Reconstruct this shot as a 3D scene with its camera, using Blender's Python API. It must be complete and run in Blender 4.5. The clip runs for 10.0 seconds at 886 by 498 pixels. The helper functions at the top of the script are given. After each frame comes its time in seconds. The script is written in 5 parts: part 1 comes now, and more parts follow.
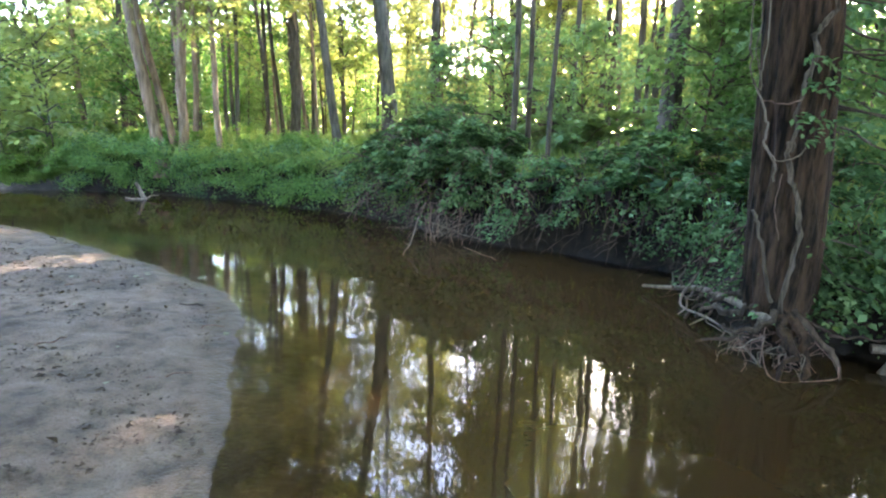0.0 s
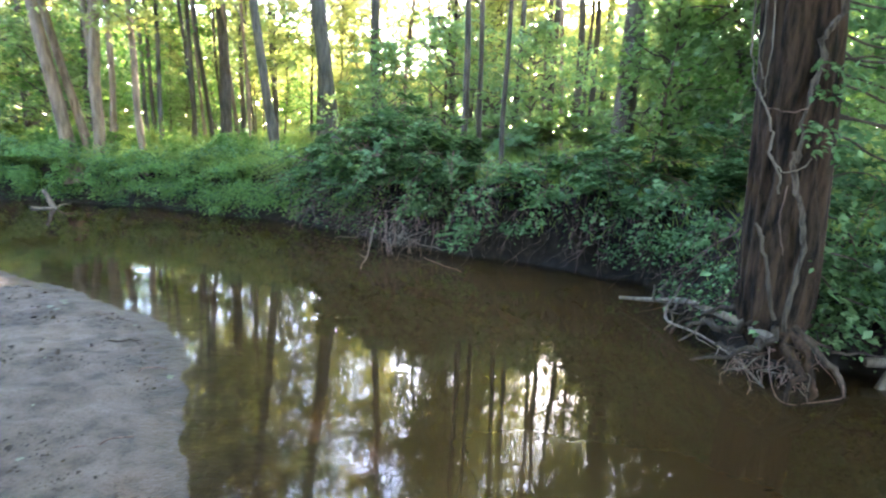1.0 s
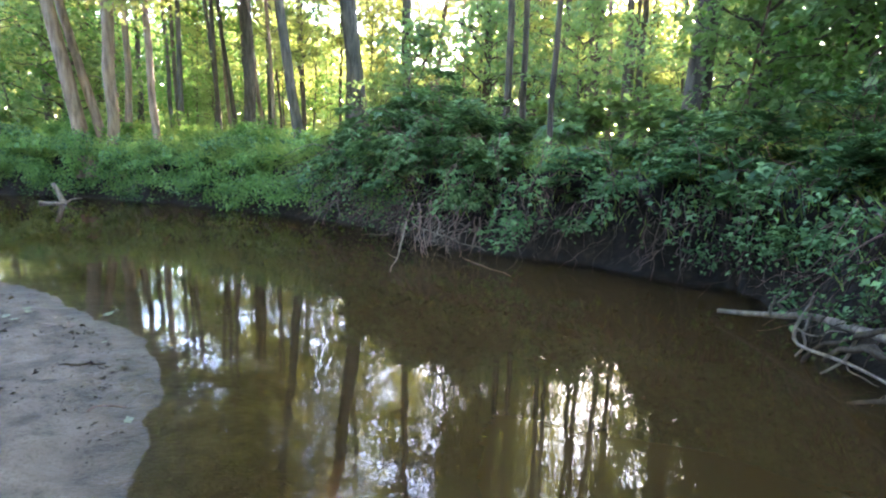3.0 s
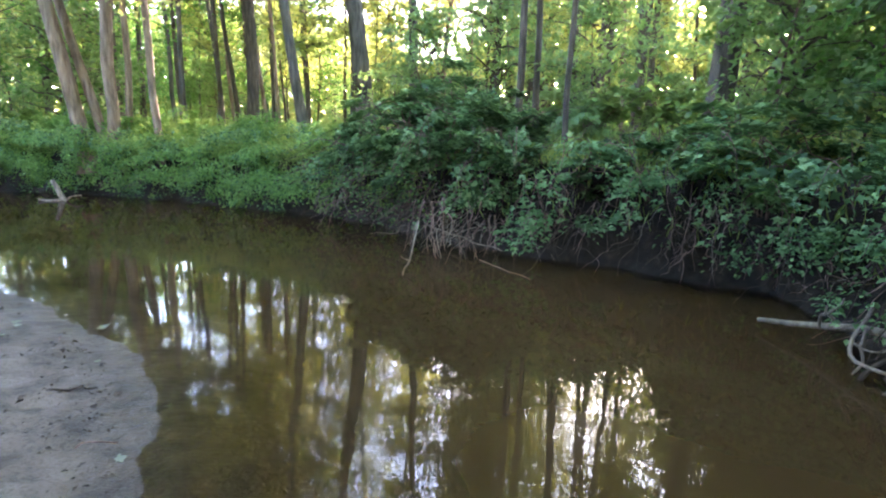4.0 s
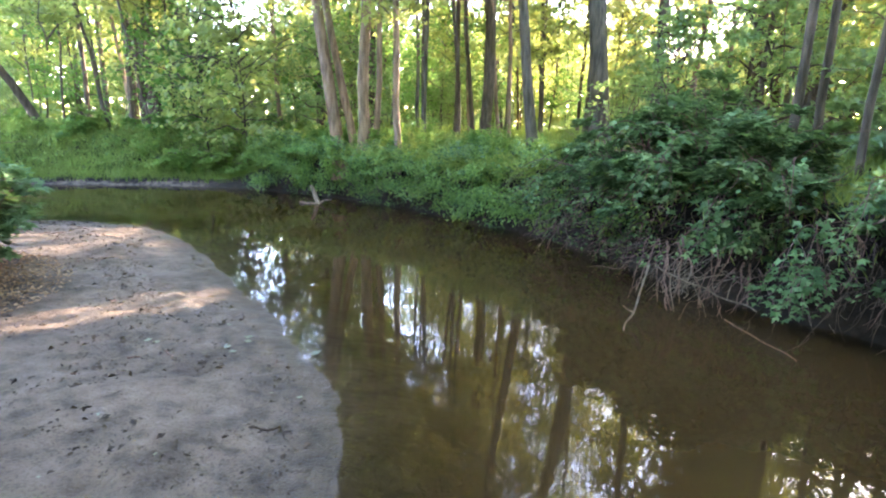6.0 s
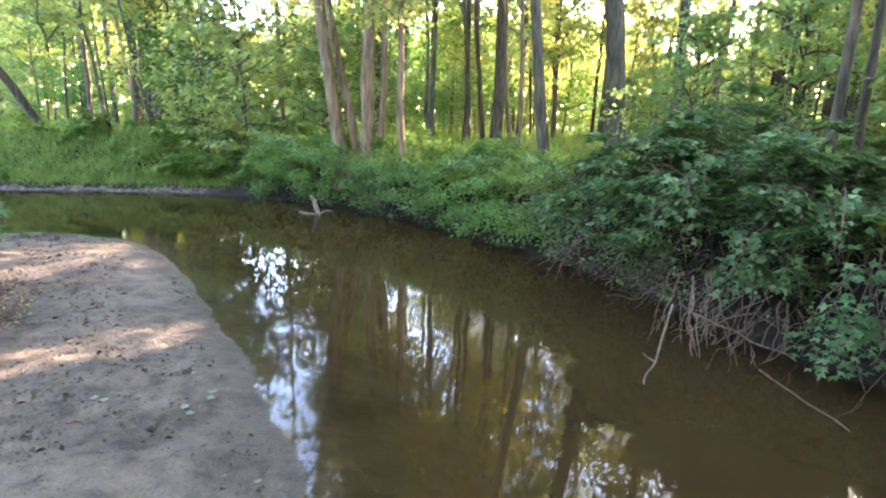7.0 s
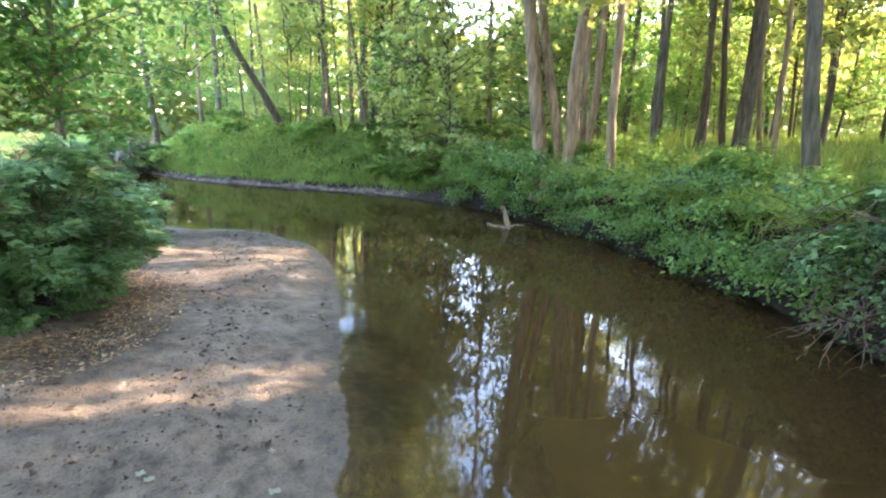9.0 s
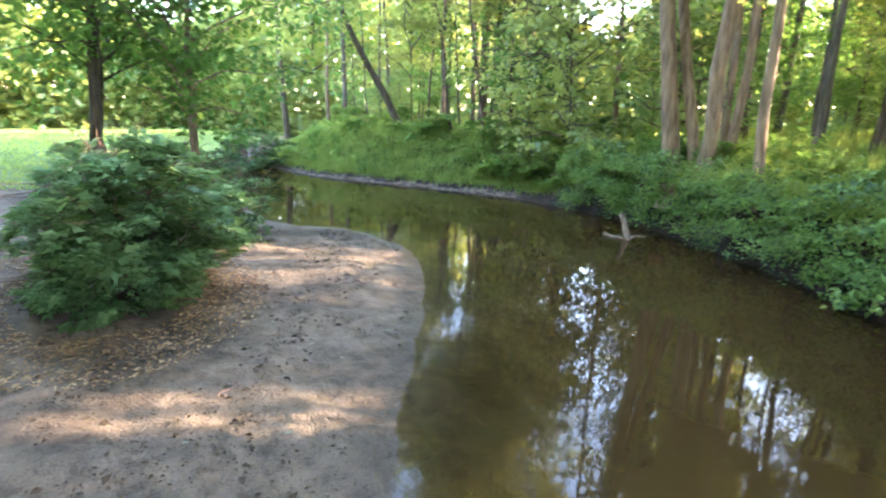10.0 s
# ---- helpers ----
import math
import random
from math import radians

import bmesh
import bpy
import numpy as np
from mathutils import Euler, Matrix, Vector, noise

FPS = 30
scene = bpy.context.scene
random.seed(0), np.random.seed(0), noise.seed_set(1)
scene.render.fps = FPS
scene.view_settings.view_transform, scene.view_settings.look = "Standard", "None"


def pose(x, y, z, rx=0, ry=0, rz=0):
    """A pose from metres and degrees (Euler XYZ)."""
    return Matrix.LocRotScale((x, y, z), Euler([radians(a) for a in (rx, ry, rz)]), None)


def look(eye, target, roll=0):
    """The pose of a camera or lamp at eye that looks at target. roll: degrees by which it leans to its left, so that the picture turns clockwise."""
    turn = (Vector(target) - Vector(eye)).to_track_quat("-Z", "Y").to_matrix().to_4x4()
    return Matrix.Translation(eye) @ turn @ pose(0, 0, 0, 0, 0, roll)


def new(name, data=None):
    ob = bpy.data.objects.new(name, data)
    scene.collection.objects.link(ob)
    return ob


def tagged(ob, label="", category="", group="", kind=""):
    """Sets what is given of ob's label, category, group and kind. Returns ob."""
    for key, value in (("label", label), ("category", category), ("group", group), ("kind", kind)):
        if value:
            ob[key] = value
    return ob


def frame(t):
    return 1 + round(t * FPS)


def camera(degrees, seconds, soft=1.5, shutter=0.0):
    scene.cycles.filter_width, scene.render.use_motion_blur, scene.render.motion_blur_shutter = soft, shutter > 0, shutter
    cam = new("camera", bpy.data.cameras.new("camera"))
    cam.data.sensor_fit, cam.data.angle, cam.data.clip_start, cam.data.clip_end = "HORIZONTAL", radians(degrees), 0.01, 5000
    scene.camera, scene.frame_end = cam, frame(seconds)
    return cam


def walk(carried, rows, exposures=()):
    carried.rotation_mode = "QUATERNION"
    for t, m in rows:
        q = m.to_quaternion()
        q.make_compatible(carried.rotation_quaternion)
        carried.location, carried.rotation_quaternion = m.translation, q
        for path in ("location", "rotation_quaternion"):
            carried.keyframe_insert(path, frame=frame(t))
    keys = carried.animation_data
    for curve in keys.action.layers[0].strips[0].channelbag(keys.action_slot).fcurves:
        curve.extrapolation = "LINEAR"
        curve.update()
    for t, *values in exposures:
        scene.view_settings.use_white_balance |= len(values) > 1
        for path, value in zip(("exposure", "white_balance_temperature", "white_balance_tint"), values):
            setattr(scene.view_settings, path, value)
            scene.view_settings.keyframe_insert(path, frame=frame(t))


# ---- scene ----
cam = camera(77.7, 10.0, 2.1, 0.15)
PATH = [
    (0, (0.575, 0.432, 1.662), (0.28, 2.364, 1.239), 1.3),
    (0.5, (0.309, 0.63, 1.697), (0.1, 2.574, 1.275), 1.7),
    (1, (0.152, 0.889, 1.703), (0.1, 2.844, 1.285), 1.6),
    (1.5, (0.023, 1.121, 1.606), (0.581, 2.999, 1.206), 1.6),
    (2, (0.018, 1.366, 1.565), (0.599, 3.237, 1.162), 1.4),
    (2.5, (-0.028, 1.605, 1.517), (0.107, 3.557, 1.102), 1.6),
    (2.7, (-0.029, 1.77, 1.436), (-0.166, 3.723, 1.027), 1.7),
    (4, (-0.182, 2.294, 1.483), (-0.354, 4.235, 1.034), 0.9),
    (4.5, (-0.205, 2.445, 1.544), (-0.402, 4.385, 1.097), 1.0),
    (4.7, (-0.283, 2.496, 1.572), (-0.631, 4.412, 1.115), 1.3),
    (5, (-0.262, 2.582, 1.597), (-1.023, 4.373, 1.138), 1.0),
    (5.2, (-0.23, 2.621, 1.613), (-1.148, 4.339, 1.158), 0.5),
    (6.5, (-0.399, 3.163, 1.795), (-1.33, 4.873, 1.337), 1.2),
    (7, (-0.494, 3.491, 1.881), (-1.458, 5.182, 1.418), 1.2),
    (7.5, (-0.606, 3.847, 1.906), (-1.576, 5.534, 1.444), 1.2),
    (8, (-0.717, 4.222, 1.923), (-1.794, 5.842, 1.46), 1.2),
    (8.5, (-0.865, 4.564, 1.927), (-2.378, 5.784, 1.454), 0.9),
    (9, (-1.081, 4.847, 1.917), (-2.621, 6.031, 1.442), 0.9),
    (9.5, (-1.295, 5.152, 1.889), (-2.85, 6.316, 1.411), 1.1),
    (10, (-1.533, 5.454, 1.875), (-3.296, 6.265, 1.39), 0.8),
]
walk(cam, [(t, look(eye, target, roll)) for t, eye, target, roll in PATH], [(0, 5.7, 5900, 20), (1.0, 5.88, 5800, 21), (2.0, 5.72, 5700, 21), (4.5, 5.72, 5970, 24), (7.0, 5.74, 6230, 25), (9.0, 5.62, 6400, 21), (10, 5.6, 6450, 20)])

# ---- sky and sun ----
SUN_UP, SUN_ROUND = 16.0, 14.0
world = bpy.data.worlds.new("sky")
scene.world = world
world.use_nodes = True
wn = world.node_tree
sky = wn.nodes.new("ShaderNodeTexSky")
sky.sky_type, sky.sun_disc = "NISHITA", False
sky.sun_elevation, sky.sun_rotation = radians(SUN_UP), radians(SUN_ROUND)
wn.links.new(sky.outputs[0], wn.nodes["Background"].inputs[0])
wn.nodes["Background"].inputs[1].default_value = 0.15
sun = new("sun", bpy.data.lights.new("sun", "SUN"))
sun.data.energy, sun.data.angle, sun.data.color = 2.75, radians(0.5), (1.0, 0.81, 0.57)
sun_way = Vector((math.sin(radians(SUN_ROUND)) * math.cos(radians(SUN_UP)), math.cos(radians(SUN_ROUND)) * math.cos(radians(SUN_UP)), math.sin(radians(SUN_UP))))
sun.matrix_world = look(sun_way * 60, (0, 0, 0))


# ---- materials ----
def shader(name):
    m = bpy.data.materials.new(name)
    m.use_nodes = True
    nt = m.node_tree
    nt.nodes.clear()
    out = nt.nodes.new("ShaderNodeOutputMaterial")
    return m, nt, out


def node(nt, kind, values=(), **settings):
    n = nt.nodes.new("ShaderNode" + kind)
    for key, value in settings.items():
        setattr(n, key, value)
    for key, value in dict(values).items():
        if isinstance(value, bpy.types.NodeSocket):
            nt.links.new(value, n.inputs[key])
        else:
            n.inputs[key].default_value = value
    return n


def ramp(nt, fac, stops):
    r = nt.nodes.new("ShaderNodeValToRGB")
    nt.links.new(fac, r.inputs[0])
    el = r.color_ramp.elements
    while len(el) < len(stops):
        el.new(0.5)
    for e, (p, c) in zip(el, stops):
        e.position, e.color = p, (*c, 1)
    return r.outputs[0]


def noise_tex(nt, vec, scale, detail=4.0, rough=0.55):
    return node(nt, "TexNoise", {"Vector": vec, "Scale": scale, "Detail": detail, "Roughness": rough})


def leaf_material(name, dark, mid, light, through_col, clear=0.45, gloss=0.06):
    m, nt, out = shader(name)
    geo = node(nt, "NewGeometry")
    col = ramp(nt, geo.outputs["Random Per Island"], [(0.0, dark), (0.55, mid), (1.0, light)])
    info = node(nt, "ObjectInfo")
    tc = node(nt, "TexCoord")
    drift = node(nt, "MapRange", {0: noise_tex(nt, tc.outputs["Object"], 2.2, 3.0).outputs[0], 1: 0.3, 2: 0.7, 3: 0.6, 4: 1.5})
    hsv = node(nt, "HueSaturation", {"Color": col, "Hue": 0.5, "Saturation": 1.0, "Value": drift.outputs[0]})
    shift = node(nt, "MapRange", {0: info.outputs["Random"], 3: 0.485, 4: 0.515})
    nt.links.new(shift.outputs[0], hsv.inputs["Hue"])
    dif = node(nt, "BsdfDiffuse", {"Color": hsv.outputs[0]})
    tr = node(nt, "BsdfTranslucent", {"Color": (*through_col, 1)})
    mix = node(nt, "MixShader", {0: clear, 1: dif.outputs[0], 2: tr.outputs[0]})
    glo = node(nt, "BsdfGlossy", {"Roughness": 0.5})
    mix2 = node(nt, "MixShader", {0: gloss, 1: mix.outputs[0], 2: glo.outputs[0]})
    nt.links.new(mix2.outputs[0], out.inputs[0])
    return m


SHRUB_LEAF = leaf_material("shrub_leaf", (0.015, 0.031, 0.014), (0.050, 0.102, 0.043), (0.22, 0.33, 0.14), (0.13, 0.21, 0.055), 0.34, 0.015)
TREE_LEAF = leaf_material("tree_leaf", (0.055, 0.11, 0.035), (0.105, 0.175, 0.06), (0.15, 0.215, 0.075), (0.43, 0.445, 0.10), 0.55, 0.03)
# dimmer, greener copy of the tree leaf: the right-hand wood's shade as colour
SHADE_LEAF = leaf_material("shade_leaf", (0.048, 0.095, 0.034), (0.085, 0.152, 0.053), (0.13, 0.20, 0.075), (0.25, 0.35, 0.085), 0.5, 0.03)
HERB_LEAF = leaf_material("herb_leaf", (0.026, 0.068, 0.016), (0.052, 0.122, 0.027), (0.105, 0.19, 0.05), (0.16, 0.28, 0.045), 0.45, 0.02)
BAR_LEAF = leaf_material("bar_leaf", (0.034, 0.082, 0.036), (0.082, 0.162, 0.068), (0.21, 0.31, 0.14), (0.17, 0.27, 0.075), 0.4, 0.015)
BANK_LEAF = leaf_material("bank_leaf", (0.034, 0.080, 0.020), (0.086, 0.172, 0.044), (0.19, 0.29, 0.08), (0.27, 0.37, 0.07), 0.48, 0.018)
GRASS = leaf_material("grass_blade", (0.050, 0.095, 0.022), (0.10, 0.165, 0.04), (0.18, 0.24, 0.08), (0.32, 0.39, 0.07), 0.5, 0.03)
LITTER = leaf_material("dry_litter", (0.14, 0.08, 0.035), (0.26, 0.17, 0.09), (0.42, 0.31, 0.19), (0.3, 0.18, 0.07), 0.25, 0.03)
FALLEN = leaf_material("fallen_leaf", (0.09, 0.065, 0.04), (0.13, 0.14, 0.085), (0.26, 0.26, 0.19), (0.15, 0.14, 0.06), 0.2, 0.05)


def bark_material(name, dark, light, scale=5.0, bump=0.6, hard=0.18):
    m, nt, out = shader(name)
    tc = node(nt, "TexCoord")
    mp = node(nt, "Mapping", {"Vector": tc.outputs["Object"], "Scale": (3.0, 3.0, 0.45)})
    n1 = noise_tex(nt, mp.outputs[0], scale, 6.0, 0.65)
    n2 = noise_tex(nt, tc.outputs["Object"], 1.3, 3.0)
    c1 = ramp(nt, n1.outputs[0], [(0.5 - hard, dark), (0.5 + hard, light)])
    c2 = ramp(nt, n2.outputs[0], [(0.35, (0.72, 0.74, 0.68)), (0.7, (1.1, 1.05, 1.0))])
    mul = node(nt, "Mix", {6: c1, 7: c2, 0: 1.0}, data_type="RGBA", blend_type="MULTIPLY")
    b = node(nt, "Bump", {"Height": n1.outputs[0], "Strength": bump, "Distance": 0.03})
    p = node(nt, "BsdfPrincipled", {"Base Color": mul.outputs[2], "Roughness": 0.9, "Specular IOR Level": 0.2, "Normal": b.outputs[0]})
    nt.links.new(p.outputs[0], out.inputs[0])
    return m


BARK_DARK = bark_material("bark_dark", (0.040, 0.032, 0.025), (0.145, 0.115, 0.09))
BARK_GREY = bark_material("bark_grey", (0.05, 0.043, 0.035), (0.155, 0.137, 0.115))
BARK_ROOT = bark_material("bark_root", (0.022, 0.016, 0.012), (0.095, 0.07, 0.052), 6.0)
BARK_OLD = bark_material("bark_old", (0.006, 0.004, 0.003), (0.072, 0.043, 0.027), 6.0, 1.4, 0.11)
BARK_PALE = bark_material("bark_pale", (0.11, 0.074, 0.052), (0.32, 0.23, 0.165))
DEADWOOD = bark_material("deadwood", (0.075, 0.06, 0.047), (0.25, 0.205, 0.165), 8.0, 0.5)
VINE = bark_material("vine_bark", (0.035, 0.027, 0.022), (0.165, 0.132, 0.108), 11.0, 1.0, 0.12)
TWIG = bark_material("twig_bark", (0.065, 0.038, 0.031), (0.25, 0.165, 0.135), 9.0, 0.3)


def ground_material():
    m, nt, out = shader("ground")
    tc = node(nt, "TexCoord")
    v = tc.outputs["Object"]
    fine, mid, big = noise_tex(nt, v, 60.0, 5.0), noise_tex(nt, v, 7.0, 5.0), noise_tex(nt, v, 1.1, 4.0)
    sand = ramp(nt, mid.outputs[0], [(0.30, (0.058, 0.045, 0.033)), (0.5, (0.110, 0.086, 0.065)), (0.72, (0.148, 0.117, 0.089))])
    speck = ramp(nt, fine.outputs[0], [(0.36, (0.5, 0.48, 0.47)), (0.5, (1, 1, 1))])
    sand2 = node(nt, "Mix", {0: 0.55, 6: sand, 7: speck}, data_type="RGBA", blend_type="MULTIPLY")
    stain = ramp(nt, big.outputs[0], [(0.36, (0.60, 0.58, 0.57)), (0.58, (1.1, 1.07, 1.04))])
    sand3 = node(nt, "Mix", {0: 1.0, 6: sand2.outputs[2], 7: stain}, data_type="RGBA", blend_type="MULTIPLY")
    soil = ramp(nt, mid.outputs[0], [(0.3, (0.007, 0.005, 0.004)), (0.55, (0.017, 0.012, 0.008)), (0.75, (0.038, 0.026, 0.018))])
    turf = ramp(nt, big.outputs[0], [(0.3, (0.045, 0.085, 0.015)), (0.7, (0.11, 0.15, 0.03))])
    za = node(nt, "Attribute", attribute_name="sand_cover")
    ga = node(nt, "Attribute", attribute_name="turf_cover")
    rag = node(nt, "Math", {0: mid.outputs[0], 1: 0.5}, operation="SUBTRACT")
    zs = node(nt, "Math", {0: rag.outputs[0], 1: 0.9, 2: za.outputs["Fac"]}, operation="MULTIPLY_ADD")
    zs2 = node(nt, "MapRange", {0: zs.outputs[0], 1: 0.35, 2: 0.65})
    gs = node(nt, "Math", {0: rag.outputs[0], 1: 0.9, 2: ga.outputs["Fac"]}, operation="MULTIPLY_ADD")
    gs2 = node(nt, "MapRange", {0: gs.outputs[0], 1: 0.35, 2: 0.65})
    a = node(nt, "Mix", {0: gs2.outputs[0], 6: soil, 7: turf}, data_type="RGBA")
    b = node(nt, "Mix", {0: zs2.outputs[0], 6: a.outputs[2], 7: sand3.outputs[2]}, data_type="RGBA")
    pock = noise_tex(nt, v, 16.0, 3.0, 0.6)
    pits = node(nt, "MapRange", {0: pock.outputs[0], 1: 0.30, 2: 0.46})
    hsum = node(nt, "Math", {0: mid.outputs[0], 1: 4.0, 2: fine.outputs[0]}, operation="MULTIPLY_ADD")
    hsum = node(nt, "Math", {0: pits.outputs[0], 1: 1.1, 2: hsum.outputs[0]}, operation="MULTIPLY_ADD")
    bump = node(nt, "Bump", {"Height": hsum.outputs[0], "Strength": 0.36, "Distance": 0.03})
    wet = node(nt, "Attribute", attribute_name="wet")
    damp = node(nt, "Mix", {0: wet.outputs["Fac"], 6: b.outputs[2], 7: (0.64, 0.61, 0.57, 1)}, data_type="RGBA", blend_type="MULTIPLY")
    rough = node(nt, "MapRange", {0: wet.outputs["Fac"], 3: 0.88, 4: 0.5})
    p = node(nt, "BsdfPrincipled", {"Base Color": damp.outputs[2], "Specular IOR Level": 0.2, "Roughness": rough.outputs[0], "Normal": bump.outputs[0]})
    nt.links.new(p.outputs[0], out.inputs[0])
    return m


def water_material():
    m, nt, out = shader("muddy_water")
    tc = node(nt, "TexCoord")
    mp = node(nt, "Mapping", {"Vector": tc.outputs["Object"], "Rotation": (0, 0, radians(-35)), "Scale": (1.0, 1.6, 1.0)})
    n1, n2, n3 = noise_tex(nt, mp.outputs[0], 1.1, 1.0, 0.4), noise_tex(nt, mp.outputs[0], 9.0, 2.0, 0.5), noise_tex(nt, mp.outputs[0], 34.0, 1.0, 0.5)
    h = node(nt, "Math", {0: n2.outputs[0], 1: 0.13, 2: n1.outputs[0]}, operation="MULTIPLY_ADD")
    h = node(nt, "Math", {0: n3.outputs[0], 1: 0.016, 2: h.outputs[0]}, operation="MULTIPLY_ADD")
    stir = node(nt, "MapRange", {0: noise_tex(nt, mp.outputs[0], 0.45, 2.0, 0.5).outputs[0], 1: 0.38, 2: 0.62, 3: 0.028, 4: 0.085})
    bump = node(nt, "Bump", {"Height": h.outputs[0], "Strength": stir.outputs[0], "Distance": 0.05})
    big = noise_tex(nt, tc.outputs["Object"], 0.5, 3.0)
    murk = ramp(nt, big.outputs[0], [(0.3, (0.0278, 0.0152, 0.0054)), (0.7, (0.0405, 0.0232, 0.0082))])
    body = node(nt, "BsdfDiffuse", {"Color": murk})
    clear = node(nt, "BsdfTransparent", {"Color": (0.88, 0.80, 0.64, 1)})
    deep = node(nt, "Attribute", attribute_name="depth")
    thin = node(nt, "Math", {0: 0.00008, 1: deep.outputs["Fac"]}, operation="POWER")
    under = node(nt, "MixShader", {0: thin.outputs[0], 1: body.outputs[0], 2: clear.outputs[0]})
    gl = node(nt, "BsdfGlossy", {"Roughness": 0.02, "Normal": bump.outputs[0]})
    fr = node(nt, "Fresnel", {"IOR": 1.33, "Normal": bump.outputs[0]})
    mix = node(nt, "MixShader", {0: fr.outputs[0], 1: under.outputs[0], 2: gl.outputs[0]})
    nt.links.new(mix.outputs[0], out.inputs[0])
    return m


GROUND, WATER = ground_material(), water_material()

# ---- shape helpers ----
rng = np.random.default_rng(7)
PH = rng.uniform(0, 6.28, (40, 3))
WAY = rng.normal(0, 1, (40, 2))
WAY /= np.linalg.norm(WAY, axis=1)[:, None]


def waves(x, y, length, seed=0, count=7):
    """Smooth uneven relief between about -1 and 1 with bumps of that length."""
    total = np.zeros_like(x, dtype=float)
    for i in range(count):
        k = (i + seed * 5) % 40
        f = 6.28 / length * (0.6 + 0.13 * i)
        total = total + np.sin(f * (x * WAY[k, 0] + y * WAY[k, 1]) + PH[k, 0] + 1.3 * np.sin(f * 0.4 * (y * WAY[k, 0] - x * WAY[k, 1]) + PH[k, 1]))
    return total / count * 1.6


def smooth(v):
    v = np.clip(v, 0, 1)
    return v * v * (3 - 2 * v)


# waterlines: the cut bank and the far shore, and the sand bar with the left shore
RIGHT = np.array([(14, -14), (8, -3), (5.2, 2.6), (4.3, 4.15), (3.5, 4.75), (2.95, 5.0), (2.5, 4.95), (2.4, 5.4), (2.5, 6.1), (2.6, 6.9), (2.1, 7.55), (1.45, 7.9), (0.5, 8.4), (-0.6, 9.0), (-1.2, 9.6),
                  (-2.1, 10.4), (-4.6, 11.5), (-7, 12.25), (-9.5, 12.6), (-11.5, 12.3), (-13.8, 11.2), (-16.5, 9.4), (-18.4, 8.5), (-21, 7.8), (-24, 8.0), (-34, 11), (-60, 20)])
LEFT = np.array([(6, -16), (2.2, -5), (0.6, -0.5), (-0.1, 1.3), (-0.8, 2.6), (-1.3, 3.6), (-2.1, 5.2), (-3.4, 6.05), (-4.7, 6.65), (-6.4, 7.5), (-8.3, 8.2), (-9.4, 8.05), (-10.4, 7.5),
                 (-11.1, 6.6), (-12.5, 6.4), (-15, 6.3), (-18.5, 6.3), (-21, 6.9), (-24, 7.3), (-34, 10.2), (-60, 19)])


def rounded(line, times):
    """Cuts the corners of a line, so that it bends softly."""
    for _ in range(times):
        near, far = 0.75 * line[:-1] + 0.25 * line[1:], 0.25 * line[:-1] + 0.75 * line[1:]
        line = np.concatenate([line[:1], np.stack([near, far], 1).reshape(-1, 2), line[-1:]])
    return line


RIGHT, LEFT = rounded(RIGHT, 1), rounded(LEFT, 2)


def far_from(line, x, y):
    """Distance to a waterline, with its sign: positive on its left side, walking along it."""
    best, sign = np.full(x.shape, 1e9), np.ones(x.shape)
    for (ax, ay), (bx, by) in zip(line[:-1], line[1:]):
        dx, dy = bx - ax, by - ay
        t = np.clip(((x - ax) * dx + (y - ay) * dy) / (dx * dx + dy * dy), 0, 1)
        ex, ey = x - ax - t * dx, y - ay - t * dy
        d = np.hypot(ex, ey)
        s = np.where(dx * ey - dy * ex >= 0, 1.0, -1.0)
        near = d < best - 1e-9
        best, sign = np.where(near, d, best), np.where(near, s, sign)
    return best * sign


def land(x, y):
    """Ground height and how far each place lies behind the right and the left waterline."""
    x, y = np.asarray(x, float), np.asarray(y, float)
    dr = -far_from(RIGHT, x, y) + 0.10 * waves(x, y, 0.9, 1)
    dl = far_from(LEFT, x, y) + 0.07 * waves(x, y, 1.3, 2) + 0.03 * waves(x, y, 0.5, 3) + 0.012 * waves(x, y, 0.22, 5)
    gentle = smooth((-9.0 - x) / 3.0)
    cut = 1.0 * smooth(dr / 0.38) + 0.12 * smooth((dr - 0.4) / 3)
    slope = 0.13 * smooth(dr / 0.3) + 1.05 * smooth((dr - 0.15) / 2.4)
    bank = cut * (1 - gentle) + slope * gentle
    bank = bank + (0.10 * waves(x, y, 3.0, 3) + 0.03 * waves(x, y, 0.7, 4)) * smooth(dr / 1.2)
    sandy = 0.10 * np.minimum(dl, 1.0) + 0.02 * smooth(dl / 0.4) + 0.10 * smooth((dl - 0.5) / 3.0) + 0.33 * smooth((dl - 2.4) / 3.5)
    sandy = sandy + (0.022 * waves(x, y, 0.9, 5) + 0.010 * waves(x, y, 0.33, 6) + 0.006 * waves(x, y, 0.15, 1)) * smooth(dl / 0.5)
    bed = np.maximum(-0.5 * smooth(-dl / 2.6) + 0.09 * dl, -0.6) * smooth(-dr / 0.5)
    bed = np.minimum(bed + 0.05 * waves(x, y, 1.2, 6) * smooth((-dl - 0.3) / 0.8), -0.004)
    z = np.where(dr > 0, bank, np.where(dl > 0, sandy, bed))
    return z, dr, dl


def height(x, y):
    return float(land(np.array([x]), np.array([y]))[0][0])


def away(x, y):
    """True where a place is on dry land behind the right bank."""
    return float(land(np.array([x]), np.array([y]))[1][0])


